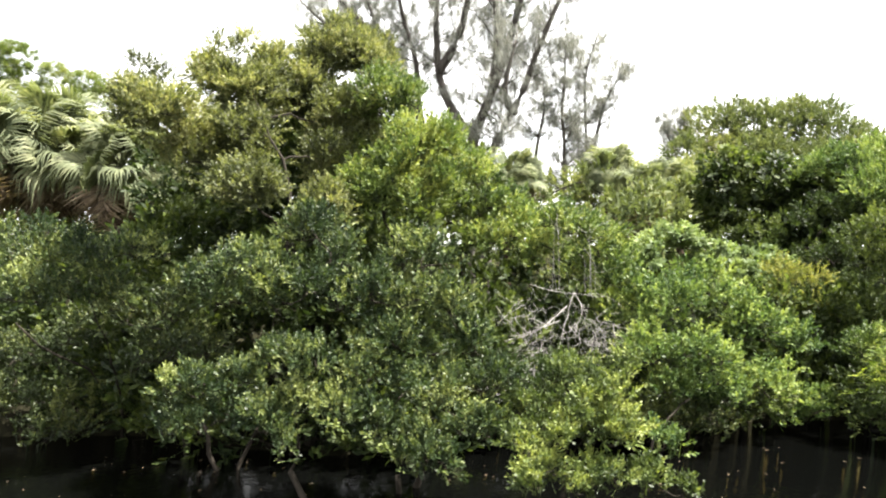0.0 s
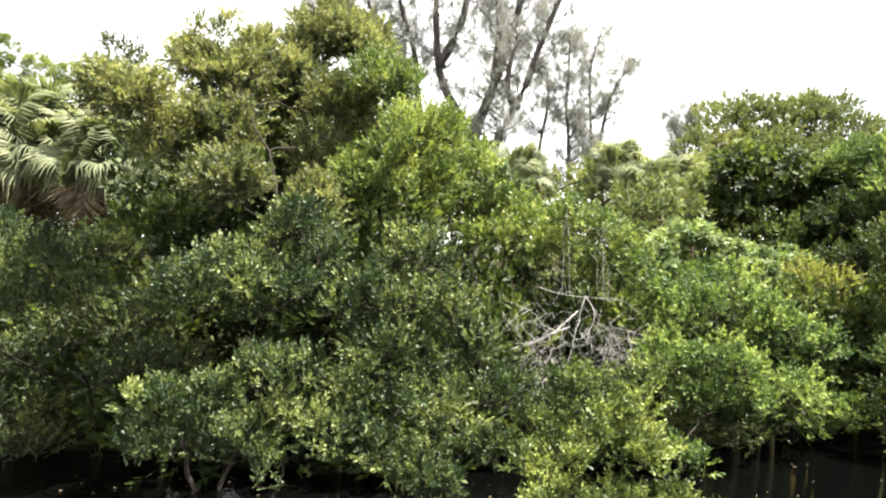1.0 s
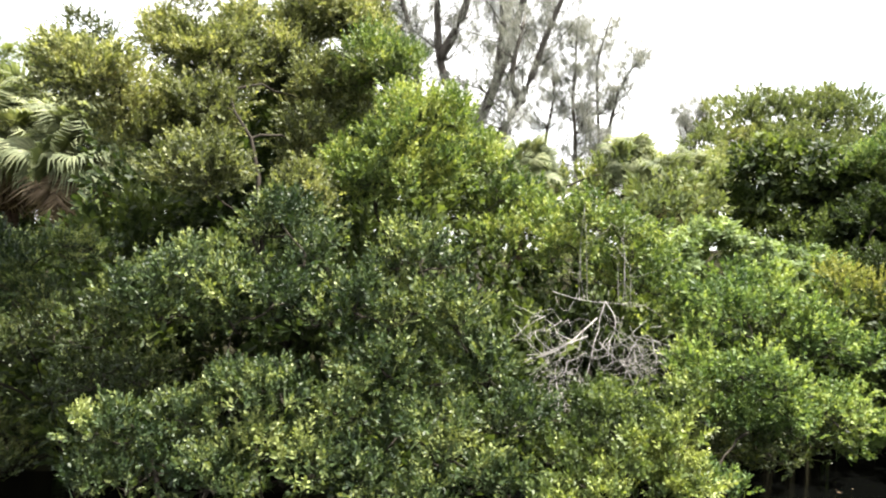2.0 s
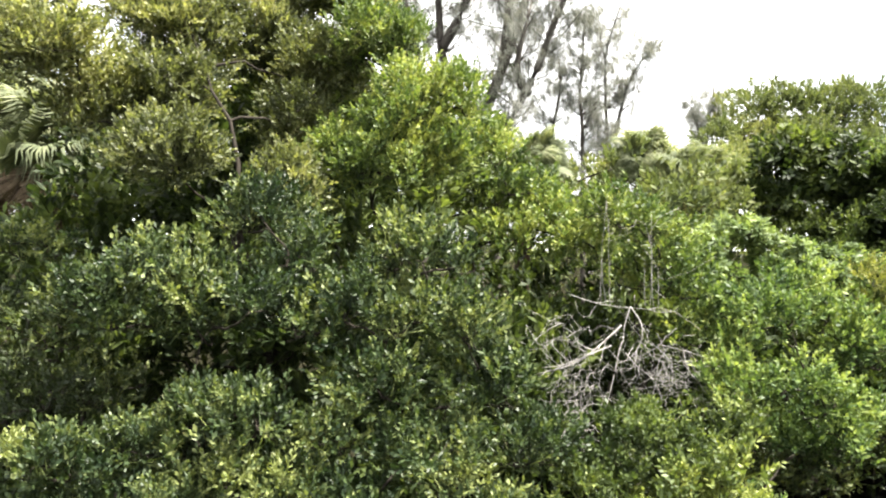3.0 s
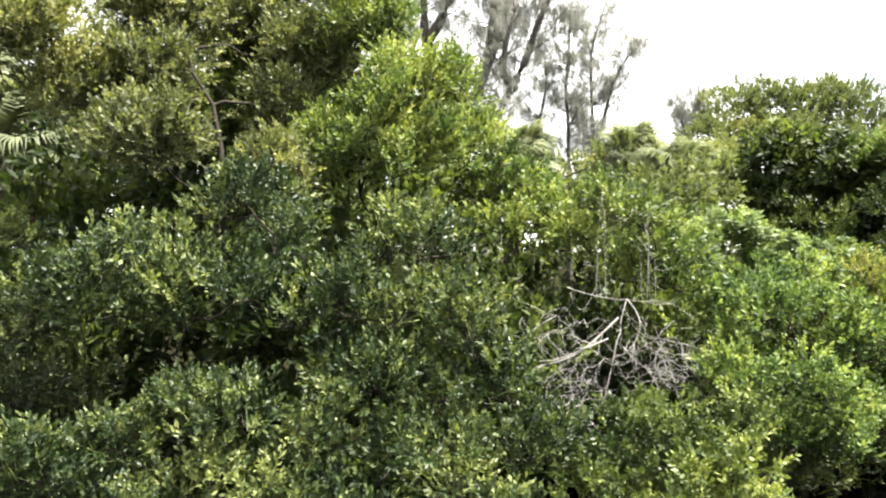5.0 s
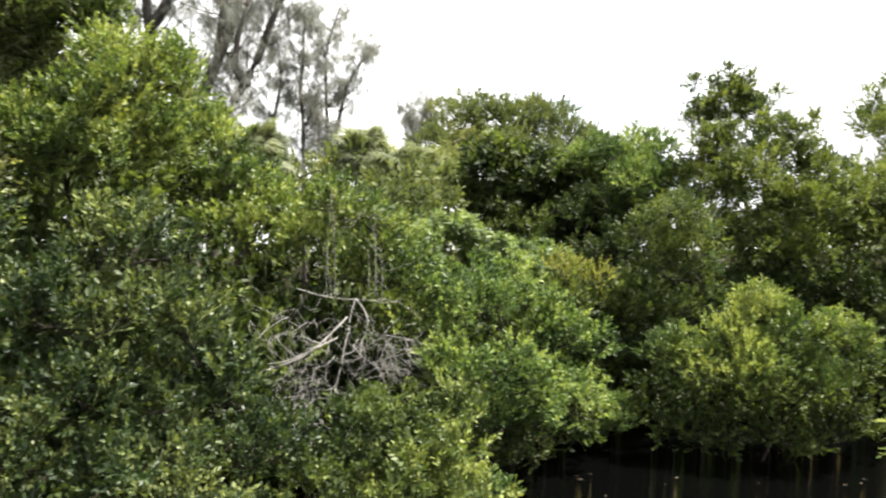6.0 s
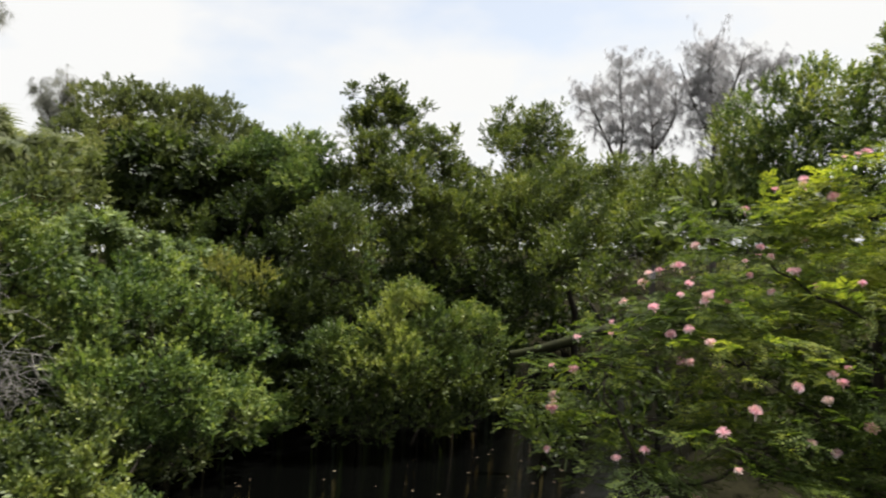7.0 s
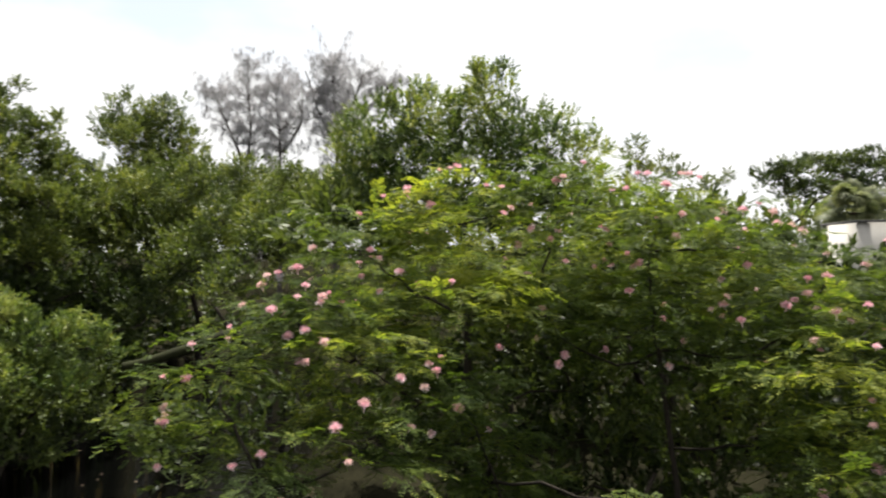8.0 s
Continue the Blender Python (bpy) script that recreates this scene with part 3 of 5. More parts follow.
leafy("shrub", "bright green spreading shrub on the bank", "bush", on_ground(3.6, 10.5), boughs([(2.98, 9.54, 1.74, 0.53, 0.36), (3.75, 10.22, 2.00, 0.48, 0.34), (2.62, 9.07, 1.21, 0.32, 0.30), (3.31, 9.20, 1.16, 0.43, 0.30), (3.59, 9.18, 0.62, 0.30, 0.36), (4.39, 10.01, 1.38, 0.39, 0.39), (2.93, 9.05, 0.75, 0.32, 0.25), (4.97, 10.49, 1.20, 0.37, 0.35), (4.41, 9.79, 0.68, 0.39, 0.32), (2.50, 8.21, 0.34, 0.27, 0.13), (4.92, 10.14, 0.17, 0.32, 0.21), (5.30, 10.26, 0.30, 0.34, 0.24), (4.10, 10.08, 1.65, 0.36, 0.32)], 40),
      FRESH, "coarse", COARSE, 8, cover=2.4, stem=0.05, stems=3, shoots=1.5, clumps=14, spread=0.24)
leafy("shrub", "yellow-green shrub rising behind the low bushes", "bush", on_ground(0.6, 11.6), boughs([(0.45, 11.23, 3.67, 0.44, 0.40), (0.86, 11.34, 3.10, 0.54, 0.36), (1.20, 10.78, 2.74, 0.38, 0.30), (0.57, 10.96, 2.61, 0.35, 0.26)], 51),
      BRIGHT, "coarse", COARSE, 41, cover=3.2, stem=0.05, stems=2, shoots=1)
leafy("shrub", "pale green shrub with starry whorls of leaves", "bush", on_ground(4.3, 12.6), boughs([(3.98, 12.45, 2.61, 0.59, 0.35), (4.75, 12.53, 2.31, 0.49, 0.35), (5.07, 12.23, 1.93, 0.48, 0.39), (3.36, 11.99, 2.33, 0.38, 0.33), (5.62, 12.60, 2.21, 0.45, 0.30)], 52),
      PALEGREEN, "whorl", WHORL, 42, cover=2.6, area=0.04, stem=0.04, stems=3, shoots=1)
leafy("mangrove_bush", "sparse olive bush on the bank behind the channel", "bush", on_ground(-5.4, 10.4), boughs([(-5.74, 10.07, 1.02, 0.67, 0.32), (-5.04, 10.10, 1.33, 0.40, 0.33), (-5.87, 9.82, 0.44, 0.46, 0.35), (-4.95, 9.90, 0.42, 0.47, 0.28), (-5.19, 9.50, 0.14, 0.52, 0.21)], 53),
      SHADEDARK, "coarse", COARSE, 43, cover=2.6, stem=0.04, stems=3, domed=0.4)
leafy("understory_bush", "ragged growth between the shrub and the water, leaves darkened for shade", "bush", on_ground(3.6, 10.2), boughs([(2.60, 9.40, 0.34, 0.42, 0.30), (3.30, 9.55, 0.32, 0.48, 0.32), (4.10, 9.90, 0.32, 0.48, 0.32), (4.80, 10.40, 0.34, 0.48, 0.32), (1.70, 9.00, 0.40, 0.42, 0.34)], 56),
      SHADEDARK, "coarse", COARSE, 45, cover=2.4, stem=0.02, stems=3)
leafy("shrub", "yellow-olive shrub above the water", "bush", on_ground(5.6, 11.4), [(5.61, 11.98, 2.10, 0.29), (5.96, 11.73, 1.97, 0.27), (5.38, 12.02, 1.80, 0.24), (5.76, 11.75, 1.63, 0.27), (6.10, 11.64, 1.62, 0.21)],
      YELLOWISH, "middle", MIDDLE, 32, cover=3.0, area=0.022, stem=0.03, stems=2)
leafy("broadleaf_tree", "dark broad-leaved tree with drooping leaf whorls", "tree", on_ground(6.6, 15.2), [(5.98, 15.00, 4.03, 0.61), (6.69, 15.00, 3.68, 0.83), (5.74, 15.00, 3.32, 0.50), (7.42, 14.80, 3.31, 0.82), (8.22, 15.00, 3.68, 0.72), (6.92, 14.50, 2.73, 0.70), (7.90, 14.00, 2.83, 0.62)],
      DARKSHADELEAF, "broad", BROAD, 9, split=0.3, cover=2.4, area=0.06, stem=0.1)
leafy("domed_tree", "grey-green domed tree standing farther back", "tree", on_ground(10.5, 23.5), [(8.66, 23.00, 6.28, 0.94), (9.89, 23.00, 6.31, 1.02), (11.16, 23.00, 6.35, 1.02), (12.21, 23.00, 6.21, 0.99), (12.69, 22.50, 5.77, 0.75), (7.47, 22.00, 5.48, 0.62), (12.93, 22.00, 5.30, 0.73), (9.64, 22.00, 5.22, 0.98), (8.94, 22.00, 5.04, 0.90), (11.02, 22.00, 4.87, 0.98), (11.84, 21.00, 4.60, 0.86), (7.54, 21.00, 4.60, 0.70)],
      FARLEAF, "far_small", dict(long=0.1, wide=0.05, leaves=11, length=0.28, fine=False), 10, cover=4.0, area=0.07, stem=0.14, clumps=40, spread=0.22, inner=0.55)
leafy("shrub", "light green shrub with upright sprigs", "bush", on_ground(10.2, 12.8), [(7.95, 14.12, 4.19, 0.47), (8.27, 13.28, 4.12, 0.55), (7.71, 13.06, 3.45, 0.58), (8.13, 12.77, 3.55, 0.48), (7.59, 14.37, 4.08, 0.41)],
      FRESH, "coarse", COARSE, 11, split=0.3, cover=2.8, stem=0.05, shoots=1)
leafy("slender_tree", "dark tree with upright sprigs against the sky", "tree", on_ground(10.0, 10.9), [(9.05, 12.11, 4.93, 0.40), (8.76, 12.32, 4.62, 0.37), (9.34, 11.91, 4.72, 0.33), (9.22, 11.38, 4.24, 0.43), (9.54, 11.16, 3.94, 0.39), (8.54, 11.87, 4.05, 0.46), (9.75, 11.02, 3.70, 0.33), (8.58, 11.23, 3.37, 0.62), (8.30, 12.04, 3.61, 0.42), (9.12, 10.85, 3.08, 0.53), (8.50, 11.29, 2.52, 0.59), (9.12, 10.85, 2.42, 0.53), (8.59, 12.44, 5.27, 0.11), (9.05, 12.11, 5.41, 0.12), (9.32, 11.92, 5.26, 0.10), (9.64, 11.70, 5.00, 0.11), (9.71, 11.04, 4.46, 0.09), (8.84, 12.26, 5.19, 0.12), (9.22, 12.00, 5.08, 0.15)],
      DEEPOLIVE, "coarse", COARSE, 12, split=0.3, cover=2.1, stem=0.08, shoots=4)
leafy("shrub", "olive vine-covered shrub over the canal's far end", "bush", on_ground(7.0, 10.4), [(6.68, 10.73, 2.89, 0.39), (6.44, 11.02, 2.69, 0.28), (6.99, 10.52, 2.60, 0.30), (6.55, 10.70, 2.48, 0.31)],
      DEEPOLIVE, "middle", MIDDLE, 13, split=0.3, cover=2.6, area=0.022, stem=0.05)
leafy("olive_tree", "olive-green rounded tree behind the bushes", "tree", on_ground(12.5, 9.9), [(12.82, 11.91, 5.05, 0.53), (13.35, 11.53, 5.05, 0.53), (12.11, 11.80, 4.51, 0.45), (13.06, 11.74, 4.46, 0.56), (13.64, 11.33, 4.58, 0.51), (12.53, 11.50, 3.88, 0.56), (13.19, 11.04, 3.88, 0.54), (12.78, 11.94, 5.61, 0.10), (13.72, 11.27, 5.56, 0.10), (13.38, 11.52, 5.44, 0.11), (11.31, 11.14, 3.26, 0.80), (12.10, 10.59, 3.36, 0.80), (9.99, 10.85, 3.01, 0.60), (10.79, 10.29, 2.61, 0.74), (11.60, 9.72, 2.70, 0.69), (13.36, 10.31, 3.61, 0.67), (13.90, 9.93, 3.27, 0.78), (14.44, 9.55, 3.38, 0.78)],
      DEEPOLIVE, "coarse", COARSE, 14, split=0.3, cover=2.0, domed=0.3, stem=0.09, shoots=1)
leafy("mangrove_bush", "low green bush standing at the dark water", "bush", on_ground(7.2, 9.4), boughs([(6.67, 9.15, 1.70, 0.31, 0.27), (6.27, 9.19, 1.38, 0.28, 0.24), (6.82, 8.81, 1.45, 0.31, 0.27), (5.71, 9.58, 1.18, 0.31, 0.27), (5.88, 9.34, 1.04, 0.30, 0.26), (7.22, 8.52, 1.43, 0.26, 0.23), (7.54, 8.42, 1.20, 0.21, 0.18), (6.27, 8.95, 0.99, 0.34, 0.30), (6.83, 8.55, 0.98, 0.31, 0.27)], 55, 0.5, 5),
      BRIGHT, "middle", MIDDLE, 15, cover=3.6, area=0.022, stem=0.025, stems=5, shoots=2, clumps=14, spread=0.24)
# Shaded underside of the low bush, made as separate growth with darker leaves.
leafy("understory_bush", "ragged lower growth over the black water, leaves darkened as the bush's shaded bottom", "bush", on_ground(7.6, 9.7), [(6.12, 9.30, 0.24, 0.31), (6.70, 8.89, 0.21, 0.31), (5.78, 9.66, 0.29, 0.28), (7.18, 8.67, 0.32, 0.28), (6.71, 9.50, 0.64, 0.44), (7.26, 9.11, 0.71, 0.42), (6.28, 9.80, 0.64, 0.35), (7.77, 8.87, 0.84, 0.33), (7.73, 8.66, 0.43, 0.28), (5.91, 10.18, 0.63, 0.33)],
      DARKSHADELEAF, "coarse", COARSE, 34, cover=2.6, stem=0.025, stems=4, domed=0.1)
leafy("leafy_tree", "fresh green tree rising behind the flowering shrub", "tree", on_ground(8.0, 4.4), [(7.69, 5.02, 3.71, 0.40), (7.79, 4.59, 3.89, 0.40), (7.63, 5.27, 3.46, 0.37), (7.86, 4.28, 3.64, 0.40), (7.76, 3.82, 4.04, 0.32), (7.81, 3.58, 3.73, 0.39), (7.71, 3.15, 3.51, 0.32), (7.67, 2.85, 3.38, 0.22), (7.55, 4.72, 3.31, 0.39), (7.55, 3.85, 3.40, 0.38), (7.44, 5.20, 3.06, 0.39), (7.44, 4.32, 3.04, 0.38), (7.53, 3.49, 3.09, 0.37), (7.54, 2.97, 3.02, 0.34), (7.11, 4.84, 2.80, 0.25), (7.17, 4.14, 2.82, 0.25), (7.23, 3.46, 2.84, 0.25), (7.26, 2.84, 2.80, 0.24), (7.48, 2.35, 2.87, 0.18), (7.59, 1.85, 2.80, 0.18), (7.70, 1.41, 2.71, 0.16), (7.76, 3.83, 4.27, 0.12), (7.80, 3.66, 4.35, 0.06), (7.79, 4.58, 4.13, 0.10), (7.65, 2.97, 3.76, 0.07), (7.61, 2.69, 3.55, 0.07), (7.73, 3.93, 4.34, 0.06)],
      BRIGHT, "middle", MIDDLE, 19, cover=3.4, area=0.022, domed=0.3, stem=0.07, shoots=1.5)
leafy("far_tree", "dark green tree far off beside a building", "tree", on_ground(33, -2), [(34.57, -4.78, 5.40, 0.71), (34.77, -5.64, 5.77, 0.71), (36.09, -6.91, 5.99, 0.78), (36.32, -7.92, 5.98, 0.83), (36.55, -8.94, 5.97, 0.83), (36.84, -10.20, 6.09, 0.98), (37.19, -11.73, 6.21, 1.22), (34.71, -5.39, 4.89, 0.59), (34.99, -6.61, 4.88, 0.81), (35.27, -7.84, 4.74, 0.81), (35.56, -9.07, 4.86, 0.85)],
      DARKSHADELEAF, "far", FAR, 20, cover=3.6, area=0.09, stem=0.16)
leafy("far_bush", "small grey-green treetop far behind the shrub", "tree", on_ground(24, 2.5), [(24.89, 1.61, 5.89, 0.25), (24.91, 1.54, 5.43, 0.30), (24.90, 1.58, 4.90, 0.36), (25.13, 0.56, 5.27, 0.27), (25.05, 0.94, 4.90, 0.32), (25.24, 0.11, 4.80, 0.28), (23.29, -0.36, 4.25, 0.29), (23.45, -1.04, 4.42, 0.21)],
      FARLEAF, "far", FAR, 21, cover=3.0, area=0.09, stem=0.07)
leafy("thicket_bush", "dark green filler bush behind the palms, shade put into its leaf colour", "bush", on_ground(-7.5, 16.2), [(-11.30, 17.00, 3.42, 1.26), (-9.96, 17.00, 3.28, 1.13), (-8.76, 17.00, 3.28, 1.13), (-7.33, 16.50, 3.26, 1.10), (-6.10, 16.00, 3.37, 1.07), (-4.77, 15.00, 3.08, 1.00), (-5.89, 14.00, 3.00, 0.62), (-4.97, 13.60, 2.82, 0.60), (-8.56, 15.00, 2.38, 1.00), (-7.14, 15.00, 2.38, 1.00)],
      DARKSHADELEAF, "far", FAR, 22, cover=1.4, area=0.07, stem=0.06)
leafy("thicket_bush", "pale green mixed scrub behind the dead branches", "bush", on_ground(4.2, 16.0), [(1.39, 12.46, 2.81, 0.29), (1.71, 12.66, 2.90, 0.30), (1.10, 12.46, 2.72, 0.26), (3.06, 18.00, 3.61, 0.80), (3.96, 17.00, 3.68, 0.76), (4.04, 14.00, 3.16, 0.57), (5.24, 16.00, 3.37, 0.77), (3.47, 13.50, 2.93, 0.55), (1.84, 16.00, 3.49, 0.59), (6.83, 19.00, 4.11, 0.77), (1.02, 15.00, 3.08, 0.67), (2.30, 13.50, 2.61, 0.70), (0.18, 14.00, 2.83, 0.83), (2.83, 13.00, 2.61, 0.58)],
      FARLEAF, "far", FAR, 23, cover=2.2, area=0.07, stem=0.06, stems=2)
leafy("thicket_bush", "scrub along the far bank, leaves coloured dark for shaded hollows", "bush", on_ground(9.5, 10.6), [(6.55, 10.83, 2.11, 0.37), (7.09, 10.69, 2.01, 0.35), (6.55, 10.71, 1.49, 0.39), (6.22, 10.69, 0.91, 0.35), (9.96, 13.31, 3.27, 0.49), (9.30, 13.17, 2.91, 0.46), (10.29, 12.47, 2.74, 0.48), (12.00, 12.49, 3.88, 0.44), (8.70, 12.98, 2.53, 0.44), (10.65, 13.44, 3.83, 0.61), (11.42, 12.90, 3.59, 0.61), (10.07, 13.85, 3.47, 0.58), (12.09, 12.42, 3.29, 0.56), (7.20, 13.42, 3.04, 0.53), (6.20, 14.13, 2.64, 0.53), (6.80, 12.48, 2.34, 0.49), (6.08, 11.77, 1.57, 0.45), (6.81, 11.87, 1.71, 0.43), (8.34, 11.40, 1.57, 0.58), (9.12, 10.86, 1.66, 0.58), (9.89, 10.31, 1.75, 0.58), (10.66, 9.77, 1.84, 0.58), (9.92, 9.68, 1.33, 0.47), (7.78, 10.58, 0.78, 0.45), (8.63, 9.98, 0.86, 0.49)],
      DARKSHADELEAF, "coarse", COARSE, 24, cover=2.0, stem=0.05, stems=3)
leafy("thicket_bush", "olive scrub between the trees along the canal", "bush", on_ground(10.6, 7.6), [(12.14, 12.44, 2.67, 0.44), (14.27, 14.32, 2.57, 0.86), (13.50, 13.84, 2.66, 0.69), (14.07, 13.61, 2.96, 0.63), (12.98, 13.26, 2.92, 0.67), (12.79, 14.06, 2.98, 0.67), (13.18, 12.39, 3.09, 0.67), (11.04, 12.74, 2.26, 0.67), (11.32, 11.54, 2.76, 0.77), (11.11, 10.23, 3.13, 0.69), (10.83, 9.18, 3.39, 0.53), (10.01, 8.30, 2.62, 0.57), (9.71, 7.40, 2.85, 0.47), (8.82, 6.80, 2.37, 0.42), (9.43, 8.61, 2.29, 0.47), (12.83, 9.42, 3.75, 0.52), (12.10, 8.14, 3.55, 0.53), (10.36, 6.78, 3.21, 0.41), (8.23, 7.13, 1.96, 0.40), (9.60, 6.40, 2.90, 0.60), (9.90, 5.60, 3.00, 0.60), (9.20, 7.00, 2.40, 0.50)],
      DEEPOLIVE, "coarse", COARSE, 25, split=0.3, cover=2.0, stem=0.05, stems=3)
# Filler crown behind the mangrove; its dark leaves stand for shaded hollows.
leafy("thicket_tree", "filler tree behind the tall mangrove, leaves coloured dark as shade", "tree", on_ground(-2.6, 11.4), [(-3.18, 11.40, 3.60, 0.84), (-2.01, 11.40, 3.87, 0.84), (-4.08, 11.40, 3.60, 0.68), (-1.18, 11.20, 3.40, 0.75), (-2.37, 10.60, 2.78, 0.71), (-3.25, 10.20, 2.69, 0.60), (-1.34, 10.40, 2.69, 0.62), (-0.37, 10.60, 2.94, 0.55), (-0.65, 9.80, 2.38, 0.51), (-3.74, 9.80, 2.53, 0.51), (-2.20, 9.20, 2.03, 0.55), (-1.30, 9.00, 1.90, 0.53), (-3.22, 9.00, 1.76, 0.53), (-0.51, 12.00, 3.65, 0.62), (-0.04, 12.50, 3.84, 0.57), (-0.89, 12.00, 3.93, 0.55), (-1.36, 12.00, 4.26, 0.50), (0.53, 12.00, 3.22, 0.48), (-2.21, 12.50, 3.00, 0.74), (-1.22, 12.50, 3.00, 0.74), (-0.23, 12.30, 3.09, 0.68), (-3.29, 12.50, 3.00, 0.74), (-1.98, 10.30, 3.66, 0.43), (-2.42, 10.10, 3.44, 0.39), (-1.51, 10.40, 3.55, 0.40), (-1.89, 10.70, 4.25, 0.38), (-2.55, 11.40, 4.41, 0.52), (-1.65, 11.40, 4.41, 0.56), (-3.15, 11.00, 4.08, 0.54), (-0.83, 11.20, 3.93, 0.48)],
      DARKSHADELEAF, "far", FAR, 27, cover=2.7, area=0.06, domed=0.2, stem=0.07, stems=2)
leafy("hedge_bush", "bush behind the flowering shrub, leaves coloured dark as its shaded hollow", "bush", on_ground(7.2, 2.0), [(7.01, 5.30, 2.57, 0.41), (6.97, 4.56, 2.56, 0.40), (7.14, 3.84, 2.50, 0.40), (7.10, 3.11, 2.49, 0.41), (7.26, 2.41, 2.49, 0.41), (7.21, 1.74, 2.38, 0.40), (7.15, 1.11, 2.17, 0.39), (7.06, 0.62, 1.87, 0.38), (6.63, 2.48, 1.89, 0.43), (6.60, 1.73, 1.75, 0.41), (6.67, 3.19, 1.87, 0.39), (6.55, 1.02, 1.49, 0.40), (7.35, 0.25, 2.05, 0.22), (7.19, 0.03, 1.97, 0.24)],
      DARKSHADELEAF, "far", FAR, 28, cover=2.2, area=0.06, domed=0.2, stem=0.05, stems=3)
leafy("thicket_tree", "scrub tree below the dome, shade put into its dark leaf colour", "tree", on_ground(8.0, 17.2), [(9.75, 16.45, 4.04, 0.56), (10.41, 16.18, 3.78, 0.61), (8.87, 15.73, 3.34, 0.57), (9.89, 14.77, 3.13, 0.56), (7.58, 17.00, 3.15, 0.82), (8.66, 16.50, 2.87, 0.79), (6.38, 16.00, 2.74, 0.65), (9.83, 16.50, 3.13, 0.73), (7.04, 14.50, 2.27, 0.64), (5.75, 16.00, 2.86, 0.59), (7.90, 14.00, 2.28, 0.62)],
      DARKSHADELEAF, "far", FAR, 29, cover=2.8, area=0.07, stem=0.07)


def undergrowth(points, seed, label, heights=(0.3, 0.85, 1.45), radius=(0.38, 0.52), key="coarse", kw=COARSE, cover=0.8, area=0.03, leaf=None):
    """Low filler bushes side by side along a line on the bank, shade put into their dark leaves."""
    rng = np.random.default_rng(seed)
    for (ax, ay), (bx, by) in zip(points, points[1:]):
        lobes = []
        for k in range(5):
            q = (k + 0.5) / 5
            for h in heights:
                lobes.append((ax + (bx - ax) * q + rng.normal(0, 0.12), ay + (by - ay) * q + rng.normal(0, 0.15) + 0.25 * h, h + rng.normal(0, 0.1), rng.uniform(*radius)))
        leafy("undergrowth_bush", label, "bush", on_ground((ax + bx) / 2, (ay + by) / 2), lobes, leaf or DARKSHADELEAF, key, kw, seed + 1, cover=cover, area=area, domed=0.0, stem=0.035, stems=3,
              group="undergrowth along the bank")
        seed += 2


undergrowth([(-9.0, 11.3), (-6.4, 11.1), (-4.6, 10.8), (-3.6, 9.0), (-0.6, 8.7), (0.8, 9.7), (2.6, 10.5), (4.0, 11.2), (5.8, 11.2), (7.6, 10.8), (9.6, 10.7), (11.8, 11.2)], 300, "low filler bush on the bank, deep shade put into its leaf colour",
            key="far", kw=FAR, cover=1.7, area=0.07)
undergrowth([(-11.0, 12.3), (-8.0, 12.0), (-5.0, 11.6), (-2.0, 12.6), (1.0, 12.4), (3.4, 12.9), (6.0, 13.4), (9.0, 13.4), (12.5, 13.0), (15.5, 11.0)], 340, "waist-high filler scrub behind the bank, leaves coloured dark as shade",
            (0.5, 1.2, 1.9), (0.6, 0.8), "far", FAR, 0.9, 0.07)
undergrowth([(8.9, -1.5), (8.9, 0.6), (8.8, 2.6), (8.6, 4.6)], 380, "low filler bush behind the flowering shrub, leaves coloured dark as shade",
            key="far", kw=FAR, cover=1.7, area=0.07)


def far_woods():
    """A belt of far trees too distant to count, closing the view behind the banks."""
    rng = np.random.default_rng(400)
    pile = Pile()
    kinds = prefabs("far", sprig, **FAR)
    for k in range(84):
        az = radians(-62 + 190 * (k + rng.random()) / 84)
        out = rng.uniform(34, 44)
        r = rng.uniform(1.5, 2.4)
        c = np.array([math.sin(az) * out, 3 + math.cos(az) * out, rng.uniform(1.2, 2.6)])
        n = int(11 * r * r)
        q, d = shell(rng, n, c, r, 0.9, 0.5, 14, 0.34)
        scatter(pile, kinds, q, turns(d + rng.normal(0, 0.4, d.shape) + np.array([0, 0, 0.5]), rng), rng.uniform(2.4, 3.6, n), rng)
    tagged(pile.done("far_woods", FARLEAF), "belt of grey-green woods in the distance", "woods", "", "stuff")


far_woods()
leafy("pine_tree", "pine with round needle clumps on dark crooked limbs", "tree", on_ground(-10.4, 18.2), [(-10.80, 18.00, 7.35, 0.46), (-11.25, 18.20, 7.05, 0.42), (-9.78, 18.00, 6.98, 0.30), (-8.95, 18.00, 6.66, 0.40), (-8.60, 18.20, 6.42, 0.30), (-10.95, 18.00, 6.42, 0.44), (-10.35, 18.30, 6.55, 0.30), (-9.35, 18.20, 6.42, 0.24), (-11.60, 18.00, 6.40, 0.50), (-12.10, 18.20, 7.20, 0.55)],
      PINE, "tuft", dict(), 26, cover=5.5, area=0.03, stem=0.09, maker=tuft, clumps=36, spread=0.24, squash=0.9, inner=0.75, domed=0.5)
